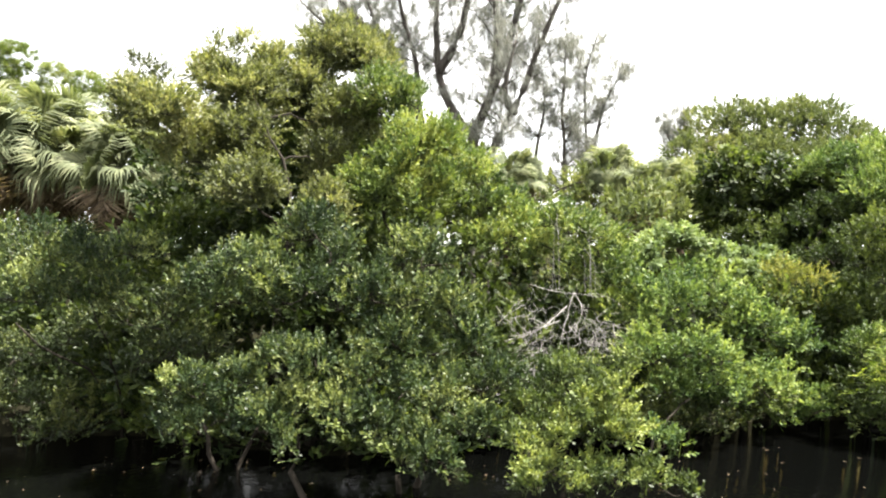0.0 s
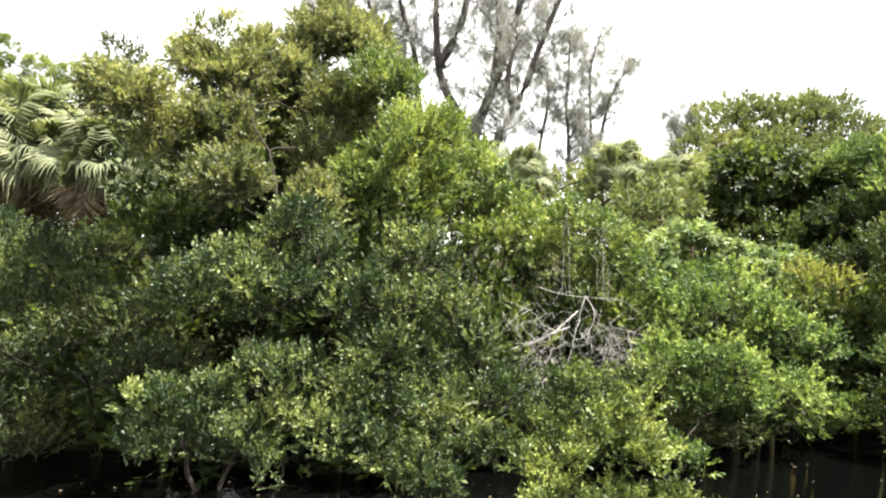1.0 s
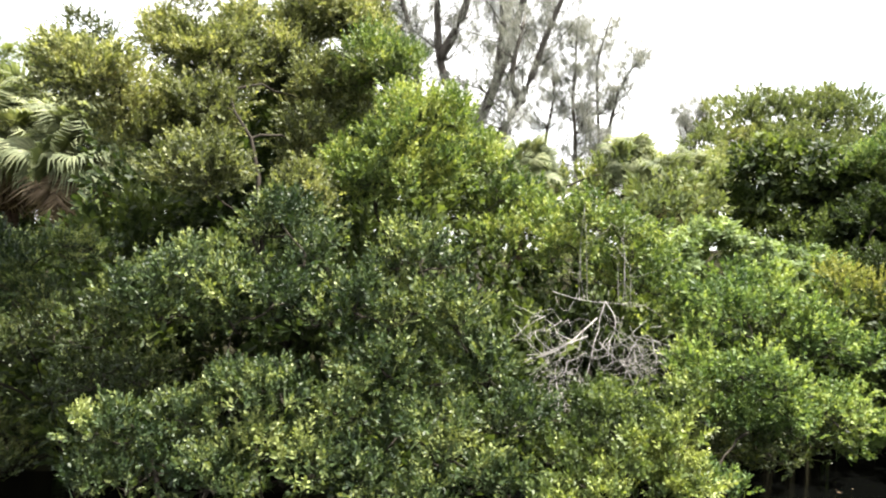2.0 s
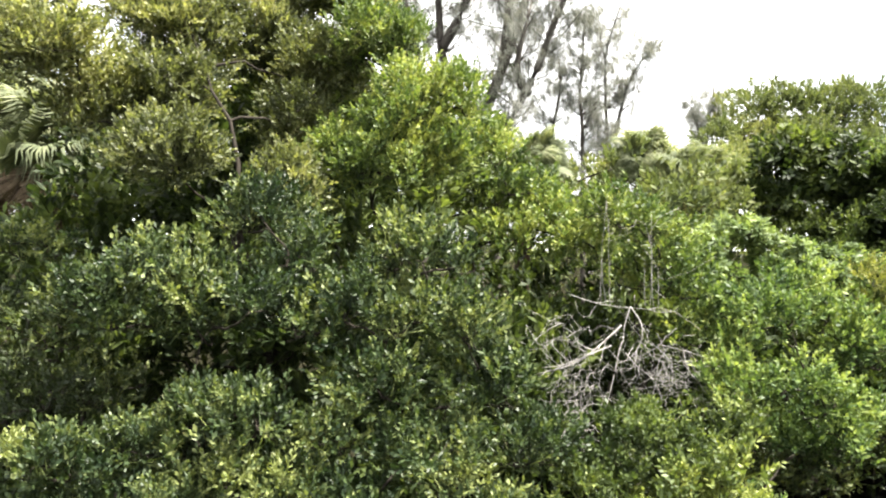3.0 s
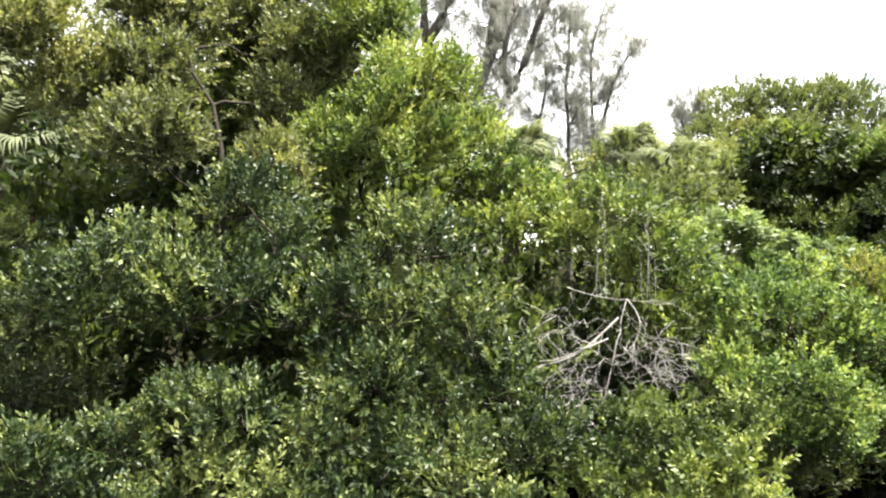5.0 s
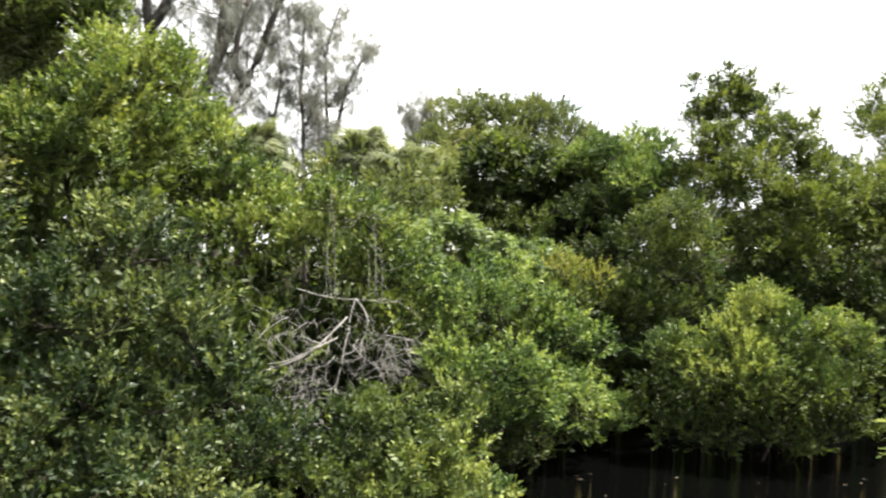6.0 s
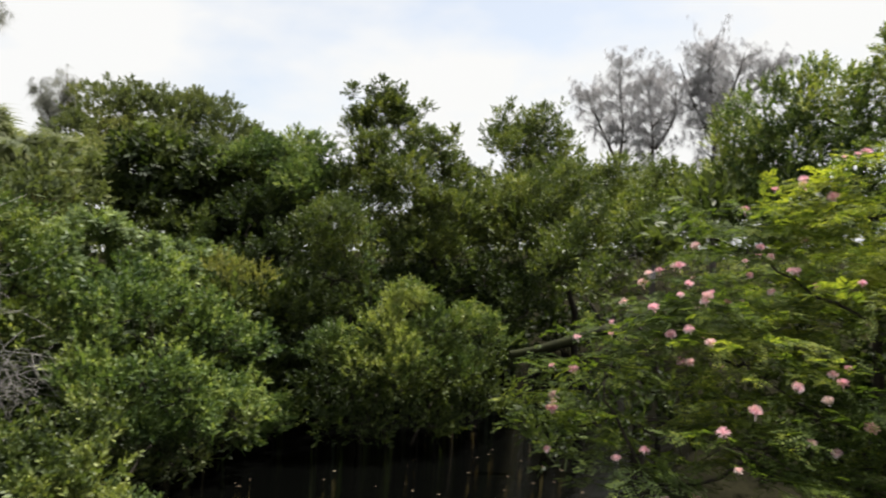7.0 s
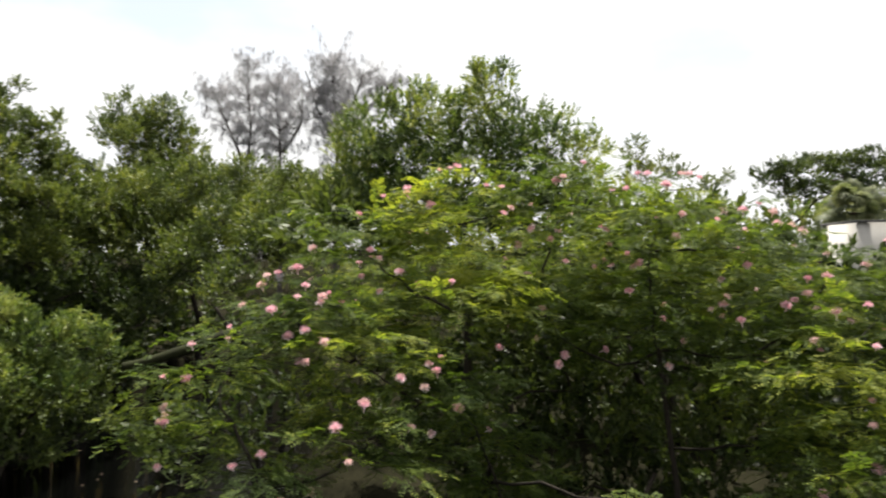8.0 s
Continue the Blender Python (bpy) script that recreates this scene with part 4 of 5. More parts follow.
# Filler bushes whose dark leaf colour stands for the shade under the shrub.
leafy("understory_bush", "filler bush under the flowering shrub, leaves coloured dark as its shaded hollow", "bush", on_ground(4.9, 3.4), [(4.30, 4.11, 1.34, 0.33), (4.39, 4.61, 1.36, 0.31), (4.63, 3.60, 1.17, 0.35), (5.14, 2.70, 1.47, 0.44), (5.33, 1.90, 1.39, 0.44), (4.74, 2.66, 0.97, 0.37), (4.90, 1.96, 0.97, 0.37), (4.31, 4.97, 1.29, 0.28), (5.35, 3.11, 1.75, 0.39), (5.75, 2.29, 1.80, 0.41), (5.12, 1.44, 1.30, 0.35), (5.02, 1.00, 1.21, 0.33), (4.85, 3.97, 1.72, 0.33), (3.97, 5.13, 1.20, 0.23)],
      DARKSHADELEAF, "coarse", COARSE, 30, cover=1.5, stem=0.03, stems=3, domed=0.2)
leafy("understory_bush", "low filler growth at the flowering shrub's foot, leaves coloured dark as shade", "bush", on_ground(4.4, 2.0), boughs([(3.9, 3.9, 0.45, 0.5, 0.3), (3.7, 3.1, 0.4, 0.45, 0.3), (3.8, 2.3, 0.45, 0.5, 0.32), (3.9, 1.5, 0.5, 0.5, 0.34), (4.1, 0.7, 0.5, 0.5, 0.34), (4.8, 3.2, 0.6, 0.5, 0.4), (4.9, 2.2, 0.6, 0.5, 0.4), (5.0, 1.2, 0.6, 0.5, 0.4)], 54),
      DARKSHADELEAF, "coarse", COARSE, 44, cover=2.2, stem=0.02, stems=4)
PUFF_LOBES = [(3.05, 4.32, 1.86, 0.22), (2.95, 4.48, 1.64, 0.16), (3.50, 4.14, 2.11, 0.28), (2.95, 4.06, 1.44, 0.18), (4.55, 1.15, 2.26, 0.28), (4.30, 0.80, 2.08, 0.28), (4.20, 0.95, 1.70, 0.30), (4.03, 3.97, 2.48, 0.33), (3.45, 3.81, 1.94, 0.33), (4.35, 3.46, 2.64, 0.34), (4.49, 2.85, 2.68, 0.34), (4.53, 2.25, 2.62, 0.33), (4.43, 1.80, 2.47, 0.27), (4.40, 1.48, 2.17, 0.25), (3.91, 1.38, 1.88, 0.34), (3.96, 3.39, 2.13, 0.39), (4.37, 2.92, 2.09, 0.35), (4.52, 2.29, 2.09, 0.35), (4.12, 1.77, 1.92, 0.31), (3.07, 3.67, 1.60, 0.22), (3.55, 3.37, 1.71, 0.26), (3.16, 1.93, 1.29, 0.17), (3.24, 1.59, 1.37, 0.19), (3.77, 1.52, 1.55, 0.24), (3.59, 1.41, 1.63, 0.19), (3.03, 2.30, 1.35, 0.13), (3.98, 3.27, 1.21, 0.30), (5.40, 2.91, 2.29, 0.47), (5.59, 2.09, 2.24, 0.47), (5.14, 3.62, 2.30, 0.42), (5.43, 1.43, 2.09, 0.41), (4.82, 4.12, 2.03, 0.41)]
puff = leafy("powder_puff_shrub", "wide flowering shrub with feathery leaves and pink puffs", "bush", on_ground(4.3, 2.7), PUFF_LOBES,
      PUFFLEAF, "spray", dict(), 18, size=(0.6, 0.95), cover=3.3, area=0.026, stem=0.025, stems=4, maker=feather_spray, tiers=0.13, clumps=16, spread=0.34)


# ---- flowers of the shrub ----
def flower_mesh(name, material, seed, spread=1.45, length=0.029):
    """A half ball of fine filaments round +z."""
    rng = np.random.default_rng(seed)
    p = Pile()
    for k in range(90):
        a, out = rng.uniform(0, 6.28), spread * math.sqrt(rng.random())
        d = np.array([math.cos(a) * math.sin(out), math.sin(a) * math.sin(out), math.cos(out)])
        side = np.cross(d, rng.normal(0, 1, 3))
        side *= 0.0016 / (np.linalg.norm(side) + 1e-9)
        tip = d * length * rng.uniform(0.8, 1.1)
        p.add(np.array([-side * 0.6, side * 0.6, tip + side, tip - side]), [np.array([(0, 1, 2, 3)])])
    p.tube([(0, 0, -0.03), (0, 0, -0.012), (0, 0, 0.004)], (0.002, 0.003, 0.006), 5)
    ob = p.done(name, material)
    me = ob.data
    bpy.data.objects.remove(ob)
    return me


def add_flowers():
    rng = np.random.default_rng(77)
    lobes = np.array(PUFF_LOBES)
    kinds = [flower_mesh("flower", PETAL, 1), flower_mesh("flower", PETAL, 2, 1.2), flower_mesh("flower", PETALPALE, 3, 1.5), flower_mesh("flower", PETAL, 4, 1.9)]
    made = 0
    for k in range(9000):
        i = rng.integers(len(lobes))
        if rng.random() > (lobes[i, 2] - 1.0) / 1.5:
            continue
        d = rng.normal(0, 1, 3) + np.array([-0.5, 0.1, 0.45])
        d /= np.linalg.norm(d)
        at = lobes[i, :3] + d * lobes[i, 3] * np.array([1, 1, 0.85]) * 1.2
        if np.any(np.linalg.norm((at - lobes[:, :3]) / np.array([1, 1, 0.85]), axis=1) < lobes[:, 3] * 1.12):
            continue
        ob = new("flower", kinds[rng.choice(4, p=[0.4, 0.2, 0.2, 0.2])])
        ob.parent = puff
        ob.location = Vector(at) - puff.matrix_world.translation
        ob.rotation_euler = Vector(d + np.array([0, 0, 0.9])).to_track_quat("Z", "Y").to_euler()
        ob.scale = [rng.uniform(0.62, 1.08)] * 3
        made += 1
        if made >= 215:
            break


add_flowers()


# ---- palms ----
def frond_mesh(name, material, seed, petiole=0.5, radius=0.62, droop=0.45, segments=44, fold=0.25):
    """A fan palm leaf along +x: a bowed stalk, and a folded fan whose split tips hang straight down."""
    rng = np.random.default_rng(seed)
    p = Pile()
    p.tube([(0, 0, 0), (petiole * 0.5, 0, 0.04), (petiole, 0, 0), (petiole + radius * 0.35, 0, -0.08)], (0.016, 0.013, 0.010, 0.004), 5)
    for k in range(segments):
        u = (k + 0.5) / segments * 2 - 1
        a = u * radians(128)
        reach = radius * (1 - 0.22 * abs(u)) * rng.uniform(0.85, 1.1)
        root = np.array([petiole + radius * 0.32 * (1 - abs(u)), 0, -0.05 * (1 - abs(u))])
        d = np.array([math.cos(a), math.sin(a), fold * abs(math.sin(a))])
        w = np.array([-math.sin(a), math.cos(a), 0]) * radius * 0.042
        sag = droop * rng.uniform(0.7, 1.4)
        r1 = root + d * reach * 0.5 + np.array([0, 0, -sag * 0.10 * reach])
        r2 = root + d * reach * 0.78 + np.array([0, 0, -sag * 0.42 * reach])
        r3 = r2 + d * reach * 0.16 / (1 + sag) + np.array([rng.normal(0, 0.03), rng.normal(0, 0.03), -reach * (0.10 + 0.62 * sag)])
        ridge = np.array([0, 0, 0.02])
        p.add(np.array([root, r1 - w, r1 + ridge, r1 + w, r2 - w * 0.6, r2 + ridge * 0.6, r2 + w * 0.6, r3]),
              [np.array([(0, 1, 2), (0, 2, 3), (4, 7, 5), (5, 7, 6)]), np.array([(1, 4, 5, 2), (2, 5, 6, 3)])])
    ob = p.done(name, material)
    me = ob.data
    bpy.data.objects.remove(ob)
    return me


FROND = [frond_mesh("frond", PALMLEAF, 30 + k, droop=0.22 + 0.16 * k) for k in range(4)]
DEADFROND = [frond_mesh("dead_frond", PALMDEAD, 40 + k, droop=1.0, fold=-0.3, radius=0.5, petiole=0.4) for k in range(2)]


def fan_palm(label, crown, seed, scale=1.0, green=26, dead=9, group="fan palms on the bank"):
    rng = np.random.default_rng(seed)
    foot = on_ground(crown[0] + rng.normal(0, 0.15), crown[1] + rng.normal(0, 0.15))
    top = thing("fan_palm", foot, label, "palm", group)
    p = Pile()
    line = bent((foot[0], foot[1], foot[2] - 0.2), crown, rng, 0.02, 14)
    p.tube(line, [0.15 + 0.02 * (k % 2) for k in range(14)], 10)
    p.done("trunk", PALMBARK, top, smooth=True)
    for k in range(green + dead):
        alive = k < green
        q = (k + 0.5) / green
        rise = 80 - 112 * q ** 0.85 if alive else rng.uniform(-72, -25)
        m = Matrix.Rotation(k * 2.39996 + rng.normal(0, 0.15), 4, "Z") @ Matrix.Rotation(radians(-rise + rng.normal(0, 6)), 4, "Y") @ Matrix.Rotation(rng.normal(0, 0.8), 4, "X")
        me = FROND[rng.integers(4)] if alive else DEADFROND[rng.integers(2)]
        ob = new("frond" if alive else "dead_frond", me)
        ob.parent = top
        at = Vector(crown) - Vector(foot) + Vector((0, 0, rng.uniform(-0.05, 0.1) if alive else -0.12))
        ob.matrix_basis = Matrix.Translation(at) @ m @ Matrix.Scale(scale * rng.uniform(0.85, 1.15), 4)
        if not alive:
            tagged(ob, "withered brown hanging frond")
    return top


fan_palm("grey-green fan palm with a skirt of brown dead fronds", (-7.60, 14.00, 4.43), 1, 1.08, 46, 18)
fan_palm("grey-green fan palm with a skirt of brown dead fronds", (-8.49, 13.40, 4.41), 2, 1.05, 42, 12)
fan_palm("shaded fan palm half hidden by a mangrove", (-5.92, 13.20, 4.07), 3, 0.95, 36, 16)
fan_palm("fan palm rising behind the green shrubs", (1.43, 15.00, 4.03), 4, 0.62, 30, 8)
fan_palm("fan palm rising behind the green shrubs", (4.10, 17.30, 4.39), 5, 0.68, 32, 6)
fan_palm("fan palm with some browned fronds behind the shrubs", (4.03, 15.00, 3.68), 6, 0.6, 26, 12)
fan_palm("fan palm rising behind the green shrubs", (5.92, 18.50, 4.22), 7, 0.7, 28, 6)
fan_palm("low bushy fan palm beside a pale building", (29.86, -6.62, 3.81), 8, 1.1, 26, 6)


# ---- she-oaks: open crowns of hanging needles ----
def she_oak(label, stems, seed, wisps=60, reach=1.1, girth=0.14, hang=1.0, skip=0.2, needles=None, vine=False):
    """Crooked stems given by a few points each, ascending branches, hanging needle tassels."""
    rng = np.random.default_rng(seed)
    foot = on_ground(stems[0][0][0], stems[0][0][1])
    top = thing("she_oak", foot, label, "tree", "she-oaks")
    tassels = prefabs("wisp", wisp)
    for number, points in enumerate(stems):
        p = np.array(points, float)
        if number == 0:
            p = np.concatenate([[(foot[0], foot[1], foot[2] - 0.3)], p])
        lengths = np.concatenate(([0], np.cumsum(np.linalg.norm(np.diff(p, axis=0), axis=1))))
        total = lengths[-1]
        s = np.linspace(0, total, max(8, int(total / 0.35)))
        line = np.stack([np.interp(s, lengths, p[:, k]) for k in range(3)], axis=1)
        line[1:-1] += rng.normal(0, 0.035, (len(line) - 2, 3))
        thick = girth if number == 0 else girth * 0.62
        radii = thick * (1 - 0.8 * s / total)
        for _ in range(2):
            line[1:-1] = (line[:-2] + 2 * line[1:-1] + line[2:]) / 4
        t = Pile()
        t.tube(line, radii, 7)
        t.done("trunk" if number == 0 else "stem", SHEBARK, top, smooth=True)
        t = Pile()
        leaves = Pile()
        for k in range(int(wisps * total / 6)):
            q = skip + (1 - skip) * rng.random() ** 0.8
            i = min(int(q * (len(line) - 1)), len(line) - 1)
            root = line[i]
            a = rng.uniform(0, 6.28)
            out = reach * rng.uniform(0.35, 1.0) * (1.15 - 0.5 * q)
            tip = root + np.array([math.cos(a) * out, math.sin(a) * out, out * rng.uniform(0.3, 1.2)])
            twig = bent(root, tip, rng, 0.12, 6)
            t.tube(twig, np.linspace(min(0.016, radii[i] * 0.4), 0.003, 6), 4)
            n = rng.integers(7, 13)
            at = twig[0] + (twig[-1] - twig[0]) * rng.uniform(0.5, 1.1, n)[:, None] + rng.normal(0, 0.08, (n, 3))
            way = np.array([0, 0, 1.0]) + rng.normal(0, 0.35, (n, 3))
            scatter(leaves, tassels, at, turns(way, rng), hang * rng.uniform(0.5, 1.15, n), rng)
        if leaves.v:
            tagged(t.done("twig_spray", SHEBARK, top, smooth=True), kind="stuff")
            tagged(leaves.done("needle_spray", needles or NEEDLE, top), kind="stuff")
        if vine and number == 0:
            i = rng.integers(int(len(line) * 0.28), int(len(line) * 0.75), 170)
            at = line[i] + rng.normal(0, 1, (170, 3)) * (radii[i][:, None] * 0.75 + 0.05)
            cover = Pile()
            scatter(cover, prefabs("far", sprig, **FAR), at, turns(rng.normal(0, 0.6, (170, 3)) + np.array([0, 0, -0.3]), rng), rng.uniform(0.5, 0.9, 170), rng)
            tagged(cover.done("clinging_vine", DEEPOLIVE, top, "green vine clinging to the trunk"), kind="stuff")
    return top


she_oak("tall she-oak with dark forked stems and thin grey needles", [
    [(0.79, 21.00, 4.93), (0.86, 21.00, 5.84), (1.39, 21.00, 7.08), (1.97, 21.00, 8.74), (2.50, 21.00, 10.89), (2.66, 21.00, 13.04)],
    [(0.86, 21.00, 5.84), (0.27, 21.30, 6.64), (-0.14, 21.50, 7.87), (-0.20, 21.50, 9.56), (-0.10, 21.50, 12.61)],
    [(-0.14, 21.50, 7.87), (0.35, 21.20, 8.46), (0.76, 21.00, 9.90), (0.96, 21.00, 11.72)],
    [(1.39, 21.00, 7.08), (1.56, 20.60, 7.97), (1.55, 20.50, 9.40), (1.39, 20.50, 11.18)],
], 1, 52, 1.7, 0.24, vine=True)
she_oak("she-oak leaning aside with sparse grey crown", [
    [(1.20, 20.00, 4.82), (1.48, 20.00, 5.61), (2.02, 20.00, 6.40), (2.33, 20.00, 7.34), (2.80, 20.00, 8.45), (3.40, 20.00, 9.86), (3.56, 20.00, 11.44)],
    [(2.02, 20.00, 6.40), (1.56, 19.60, 6.55), (1.71, 19.50, 7.22), (2.01, 19.50, 8.45)],
], 2, 50, 1.4, 0.18)
she_oak("she-oak behind the tall mangrove with bare dark stems", [
    [(-0.42, 22.00, 5.04), (-0.68, 22.00, 6.78), (-0.80, 22.00, 8.34), (-1.25, 22.00, 9.72), (-1.63, 22.00, 11.98)],
    [(-0.68, 22.00, 6.60), (-1.49, 22.50, 7.58), (-1.81, 22.50, 8.91), (-2.38, 22.50, 10.42), (-2.91, 22.50, 12.01)],
    [(-1.81, 22.50, 8.91), (-2.50, 22.00, 9.55), (-3.36, 22.00, 10.59), (-3.88, 22.00, 11.46)],
    [(-1.67, 22.50, 8.11), (-2.50, 22.00, 8.68), (-3.71, 22.00, 9.55), (-4.40, 22.00, 10.24)],
], 3, 56, 1.5, 0.17)
she_oak("slender she-oak with hanging grey needles", [
    [(3.71, 22.00, 4.70), (3.74, 22.00, 5.91), (3.57, 22.00, 6.69), (3.74, 22.00, 7.99), (3.83, 22.00, 9.20)],
    [(2.79, 22.00, 4.87), (2.88, 22.00, 5.91), (3.15, 22.00, 6.78), (3.05, 22.00, 7.99)],
], 4, 62, 0.9, 0.10, 0.9, 0.35)
she_oak("slender she-oak with hanging grey needles", [
    [(4.54, 22.50, 4.92), (4.50, 22.50, 6.52), (4.40, 22.50, 7.94), (4.86, 22.50, 9.35)],
    [(4.68, 22.50, 5.63), (4.98, 22.50, 6.87), (5.28, 22.50, 7.67), (5.96, 22.50, 8.47)],
], 5, 62, 0.9, 0.10, 0.9, 0.3)
she_oak("bushy she-oak far back with grey-green hanging needles, paled to imitate haze", [
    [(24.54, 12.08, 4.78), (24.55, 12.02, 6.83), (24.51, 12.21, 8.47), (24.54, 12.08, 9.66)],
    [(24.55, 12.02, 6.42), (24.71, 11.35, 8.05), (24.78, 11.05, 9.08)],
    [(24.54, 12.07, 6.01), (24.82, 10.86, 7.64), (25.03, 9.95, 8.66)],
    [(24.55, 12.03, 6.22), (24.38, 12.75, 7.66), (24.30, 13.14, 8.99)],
], 6, 84, 1.35, 0.13, 0.9, 0.2, HAZENEEDLE)
she_oak("bushy she-oak far back with grey-green hanging needles, paled to imitate haze", [
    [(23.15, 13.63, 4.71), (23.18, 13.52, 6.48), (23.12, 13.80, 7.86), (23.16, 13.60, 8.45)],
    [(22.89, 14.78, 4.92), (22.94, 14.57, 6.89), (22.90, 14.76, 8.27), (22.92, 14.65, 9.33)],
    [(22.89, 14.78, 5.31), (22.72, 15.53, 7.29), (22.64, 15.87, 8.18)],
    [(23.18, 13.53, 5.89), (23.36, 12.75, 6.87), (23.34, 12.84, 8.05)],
], 7, 84, 1.25, 0.11, 0.9, 0.2, HAZENEEDLE)
she_oak("thin wispy treetop behind the domed tree", [
    [(7.87, 24.00, 4.89), (7.87, 24.00, 6.21), (8.05, 24.00, 7.53)],
    [(7.87, 24.00, 5.64), (7.49, 24.00, 6.40), (7.34, 24.00, 7.06)],
], 8, 60, 0.7, 0.08, 0.9, 0.3)


# ---- heap of dead branches ----
def dead_heap():
    rng = np.random.default_rng(5)
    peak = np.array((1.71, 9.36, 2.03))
    foot = on_ground(peak[0], peak[1] + 0.2)
    top = thing("dead_branches", foot, "heap of bare bleached dead branches among green shrubs", "dead wood")

    def bough(a, b, r, sag=0.12, forks=5):
        p = Pile()
        line = bent(a, b, rng, sag, 9)
        p.tube(line, np.linspace(r, r * 0.35, 9), 6)
        for k in range(forks):
            i = rng.integers(2, 8)
            d = (line[-1] - line[0]) * rng.uniform(0.2, 0.45) + rng.normal(0, 0.16, 3) + np.array([0, -0.05, -0.05])
            p.tube(bent(line[i], line[i] + d, rng, 0.2, 6), np.linspace(r * 0.45, 0.002, 6), 4)
        p.done("branch", DEADWOOD, top, smooth=True)

    def strand(points, r, forks=3):
        q = np.array(points, float)
        d = np.concatenate(([0], np.cumsum(np.linalg.norm(np.diff(q, axis=0), axis=1))))
        s = np.linspace(0, d[-1], 14)
        line = np.stack([np.interp(s, d, q[:, k]) for k in range(3)], axis=1)
        for _ in range(2):
            line[1:-1] = (line[:-2] + 2 * line[1:-1] + line[2:]) / 4
        p = Pile()
        p.tube(line, np.linspace(r, r * 0.4, 14), 6)
        for k in range(forks):
            i = rng.integers(3, 12)
            t = (line[i + 1] - line[i - 1]) * rng.uniform(1.0, 2.2) + rng.normal(0, 0.09, 3)
            p.tube(bent(line[i], line[i] + t, rng, 0.15, 6), np.linspace(r * 0.5, 0.002, 6), 4)
        p.done("branch", DEADWOOD, top, smooth=True)

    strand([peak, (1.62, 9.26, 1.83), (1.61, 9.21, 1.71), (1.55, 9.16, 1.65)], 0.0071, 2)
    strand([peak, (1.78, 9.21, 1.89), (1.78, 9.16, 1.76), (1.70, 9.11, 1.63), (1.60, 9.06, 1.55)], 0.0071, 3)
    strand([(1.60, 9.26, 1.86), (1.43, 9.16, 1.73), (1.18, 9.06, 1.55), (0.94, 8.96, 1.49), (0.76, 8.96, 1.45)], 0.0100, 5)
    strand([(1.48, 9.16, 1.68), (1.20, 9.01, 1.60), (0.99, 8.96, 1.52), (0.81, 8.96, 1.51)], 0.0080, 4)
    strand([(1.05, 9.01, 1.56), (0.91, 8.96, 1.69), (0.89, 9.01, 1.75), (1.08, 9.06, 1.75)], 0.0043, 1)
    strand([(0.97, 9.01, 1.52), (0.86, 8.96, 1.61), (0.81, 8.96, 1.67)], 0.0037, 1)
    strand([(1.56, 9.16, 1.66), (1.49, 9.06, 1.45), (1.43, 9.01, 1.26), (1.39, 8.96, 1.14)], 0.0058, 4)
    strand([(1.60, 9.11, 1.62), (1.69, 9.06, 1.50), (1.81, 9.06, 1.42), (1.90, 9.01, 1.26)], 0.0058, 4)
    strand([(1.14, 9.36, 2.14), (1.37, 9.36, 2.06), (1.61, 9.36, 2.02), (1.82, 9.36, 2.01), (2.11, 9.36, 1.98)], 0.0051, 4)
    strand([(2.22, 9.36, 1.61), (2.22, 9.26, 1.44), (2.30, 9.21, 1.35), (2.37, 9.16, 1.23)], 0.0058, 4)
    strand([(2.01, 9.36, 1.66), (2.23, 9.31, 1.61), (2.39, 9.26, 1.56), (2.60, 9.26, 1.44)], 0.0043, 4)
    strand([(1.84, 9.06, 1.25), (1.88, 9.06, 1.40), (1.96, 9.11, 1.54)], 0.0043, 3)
    for k in range(20):
        a = np.array((1.68, 9.41, 1.71)) + rng.normal(0, 0.16, 3) * np.array([1.6, 0.8, 0.8])
        ang = rng.uniform(-1.5, 1.5)
        b = a + np.array([math.sin(ang) * rng.uniform(0.3, 0.85), rng.uniform(-0.4, 0.1), -abs(math.cos(ang)) * rng.uniform(0.2, 0.75)])
        bough(a, b, rng.uniform(0.002, 0.0042), 0.2, 3)
    for k in range(20):
        a = np.array((2.23, 9.46, 1.44)) + rng.normal(0, 0.12, 3)
        b = a + np.array([rng.normal(0.05, 0.3), rng.uniform(-0.3, 0.1), rng.normal(-0.1, 0.25)])
        bough(a, b, rng.uniform(0.0018, 0.0036), 0.2, 3)
    for k in range(26):
        a = np.array((1.17, 9.26, 1.31)) + rng.normal(0, 0.17, 3)
        b = a + np.array([rng.normal(-0.1, 0.25), rng.uniform(-0.3, 0.1), rng.normal(-0.1, 0.22)])
        bough(a, b, rng.uniform(0.0018, 0.0036), 0.2, 3)
    for aside, tall in ((-0.21, 1.0), (-0.17, 0.84), (-0.26, 0.47), (0.22, 0.63), (0.25, 0.89), (0.17, 0.42), (0.30, 0.37)):
        bough(peak + np.array([aside, 0.1, 0]), peak + np.array([aside + rng.normal(0, 0.02), 0.1, tall]), 0.0042, 0.02, 2)


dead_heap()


# ---- leaning mossy log ----
def leaning_log():
    rng = np.random.default_rng(9)
    a, b = (6.69, 7.57, 1.27), (7.50, 6.73, 1.55)
    top = thing("fallen_log", a, "dark mossy fallen trunk leaning out over the water", "log")
    p = Pile()
    p.tube(bent(a, b, rng, 0.03, 9), np.linspace(0.045, 0.07, 9), 9)
    p.done("trunk", MOSS, top, smooth=True)
    q = Pile()
    q.tube(bent(b, on_ground(b[0] + 0.7, b[1] - 0.8), rng, 0.06, 7), np.linspace(0.07, 0.1, 7), 9)
    q.done("foot", MOSS, top, smooth=True)


leaning_log()


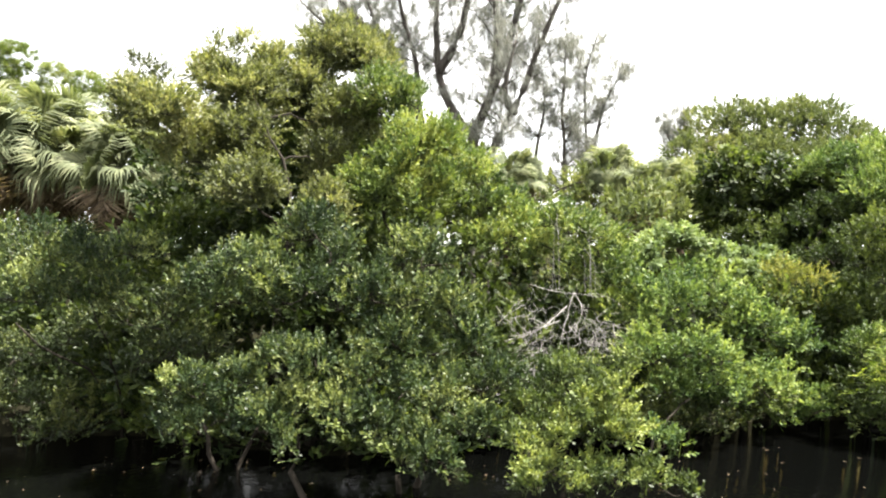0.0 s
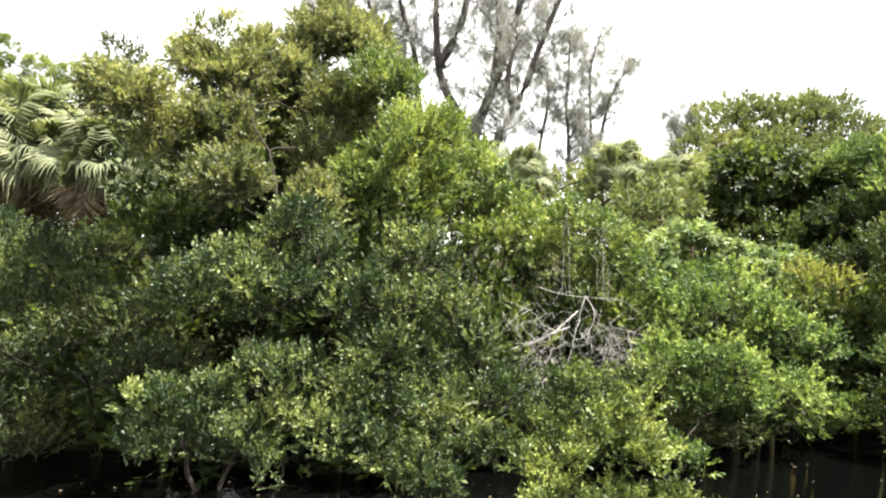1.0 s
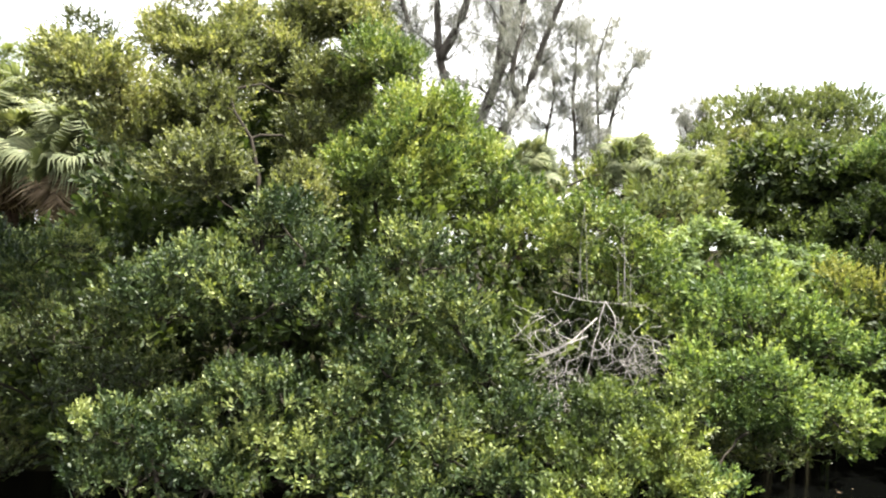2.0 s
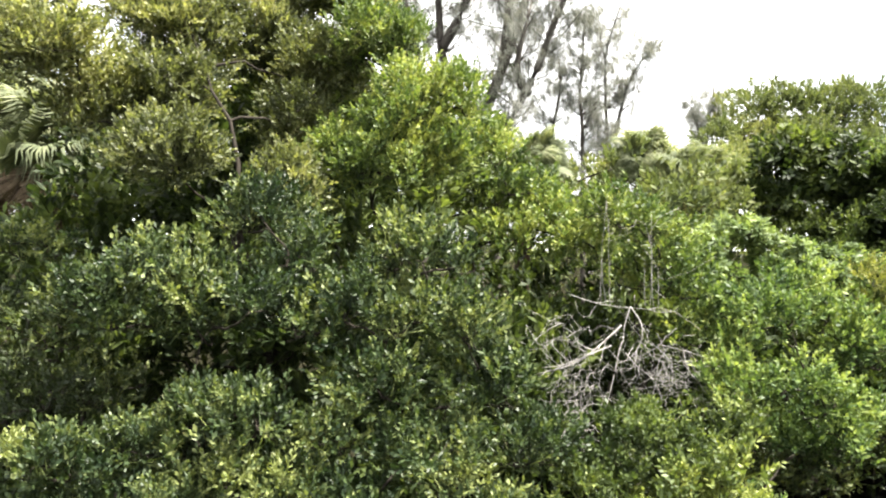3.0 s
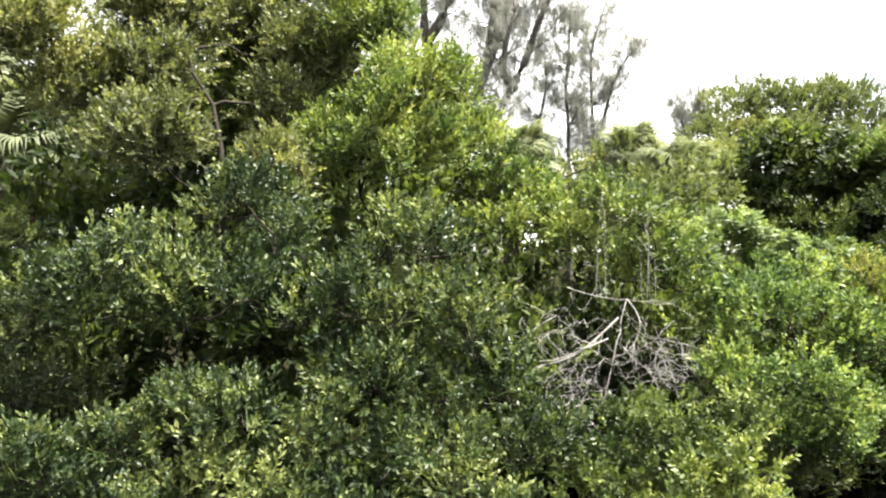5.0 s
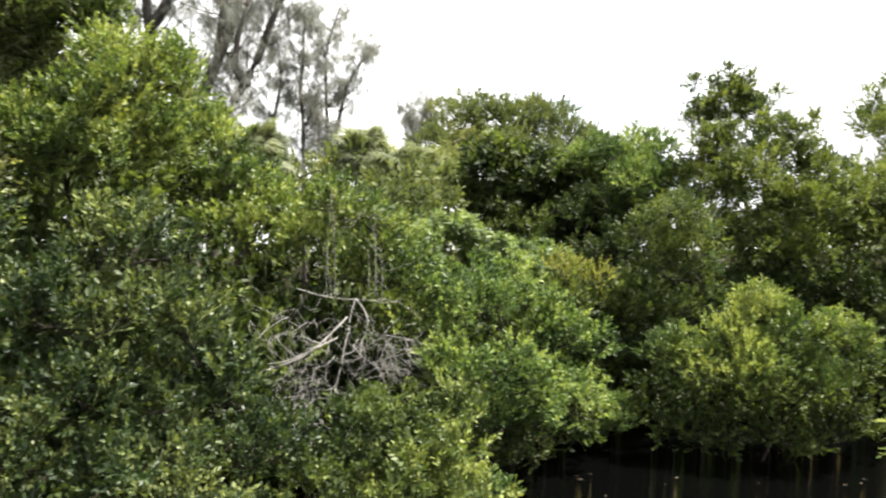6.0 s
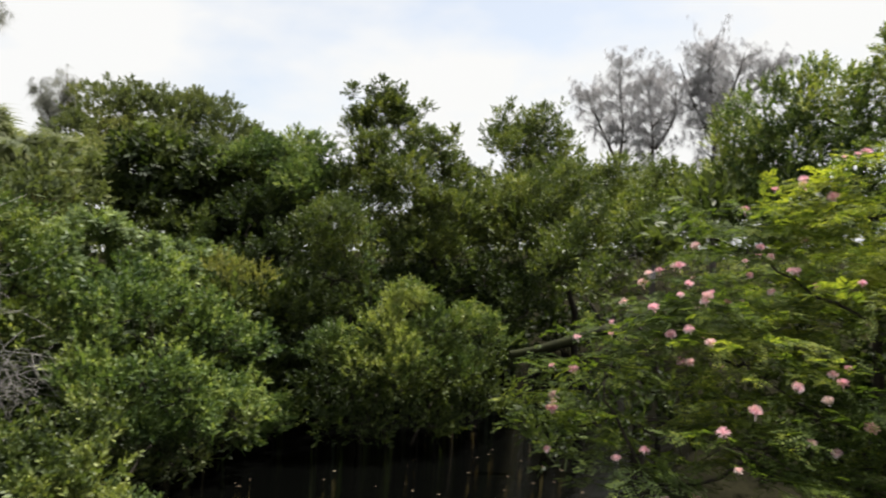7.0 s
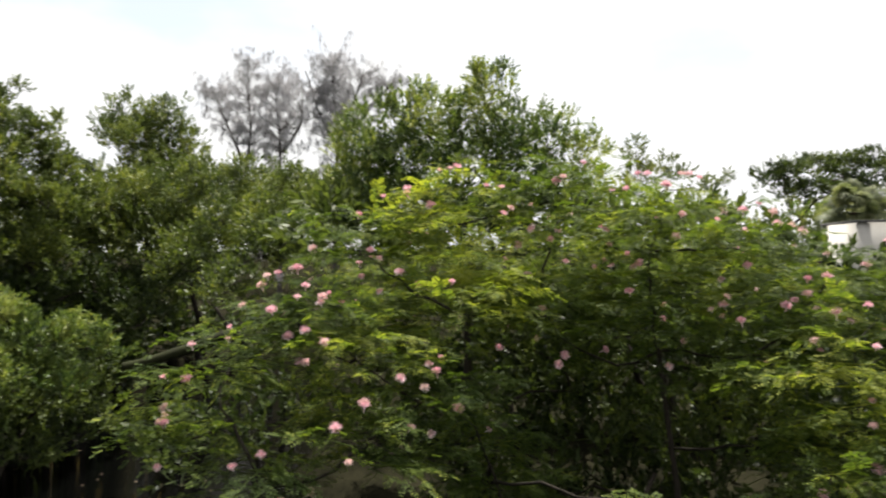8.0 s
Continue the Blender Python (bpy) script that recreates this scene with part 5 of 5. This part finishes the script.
# ---- pale building far off ----
def box(pile, a, b):
    (x0, y0, z0), (x1, y1, z1) = a, b
    v = np.array([(x0, y0, z0), (x1, y0, z0), (x1, y1, z0), (x0, y1, z0), (x0, y0, z1), (x1, y0, z1), (x1, y1, z1), (x0, y1, z1)], float)
    pile.add(v, [np.array([(3, 2, 1, 0), (4, 5, 6, 7), (0, 1, 5, 4), (1, 2, 6, 5), (2, 3, 7, 6), (3, 0, 4, 7)])])


def building():
    corner = (24.07, -4.95, 3.32)
    base = on_ground(corner[0] + 3, corner[1] - 4)
    house = thing("building", base, "low pale flat-roofed building with a thin grey roof edge", "building")
    x, y, z = corner
    p = Pile()
    box(p, (x, y - 12, 0), (x + 3.4, y, z - 0.07))
    p.done("wall", PLASTER, house)
    p = Pile()
    box(p, (x - 0.12, y - 12.2, z - 0.07), (x + 3.55, y + 0.12, z))
    p.done("roof", TRIMDARK, house)


building()


# ---- vine and floating leaves ----
def hanging_vine():
    rng = np.random.default_rng(61)
    a, b = np.array((6.71, 9.97, 2.94)), np.array((6.72, 9.97, 1.11))
    top = thing("hanging_vine", tuple(b), "pale leafy vine hanging from a dark shrub", "vine")
    line = bent(a, b, rng, 0.02, 12)
    p = Pile()
    p.tube(line, np.linspace(0.008, 0.004, 12), 5)
    p.done("stem", BARK, top, smooth=True)
    leaves = Pile()
    n = 46
    q = a + (b - a) * rng.random(n)[:, None] + rng.normal(0, 0.04, (n, 3))
    scatter(leaves, prefabs("fine_small", sprig, **FINE_SMALL), q, turns(rng.normal(0, 0.7, (n, 3)) + np.array([0, 0, -0.4]), rng), rng.uniform(0.6, 0.95, n), rng)
    tagged(leaves.done("foliage", FRESH, top), kind="stuff")


def floating_leaves():
    rng = np.random.default_rng(62)
    pile = Pile()
    n = 260
    v, f = leaf_shape(0.05, 0.025, False)
    x = rng.uniform(-6, 8, n)
    y = rng.uniform(4.5, 9.5, n)
    ok = canal_distance(x, y) < -0.3
    x, y = x[ok], y[ok]
    m = len(x)
    a = rng.uniform(0, 6.28, m)
    turn = np.zeros((m, 3, 3))
    turn[:, 0, 0], turn[:, 0, 1], turn[:, 1, 0], turn[:, 1, 1], turn[:, 2, 2] = np.cos(a), -np.sin(a), np.sin(a), np.cos(a), 1
    scatter(pile, [(v, f)], np.stack([x, y, np.full(m, 0.006)], axis=1), turn, rng.uniform(0.5, 1.1, m), rng)
    tagged(pile.done("floating_leaves", PALMDEAD), "fallen leaves floating on the dark water", "leaves", "", "stuff")


hanging_vine()
floating_leaves()
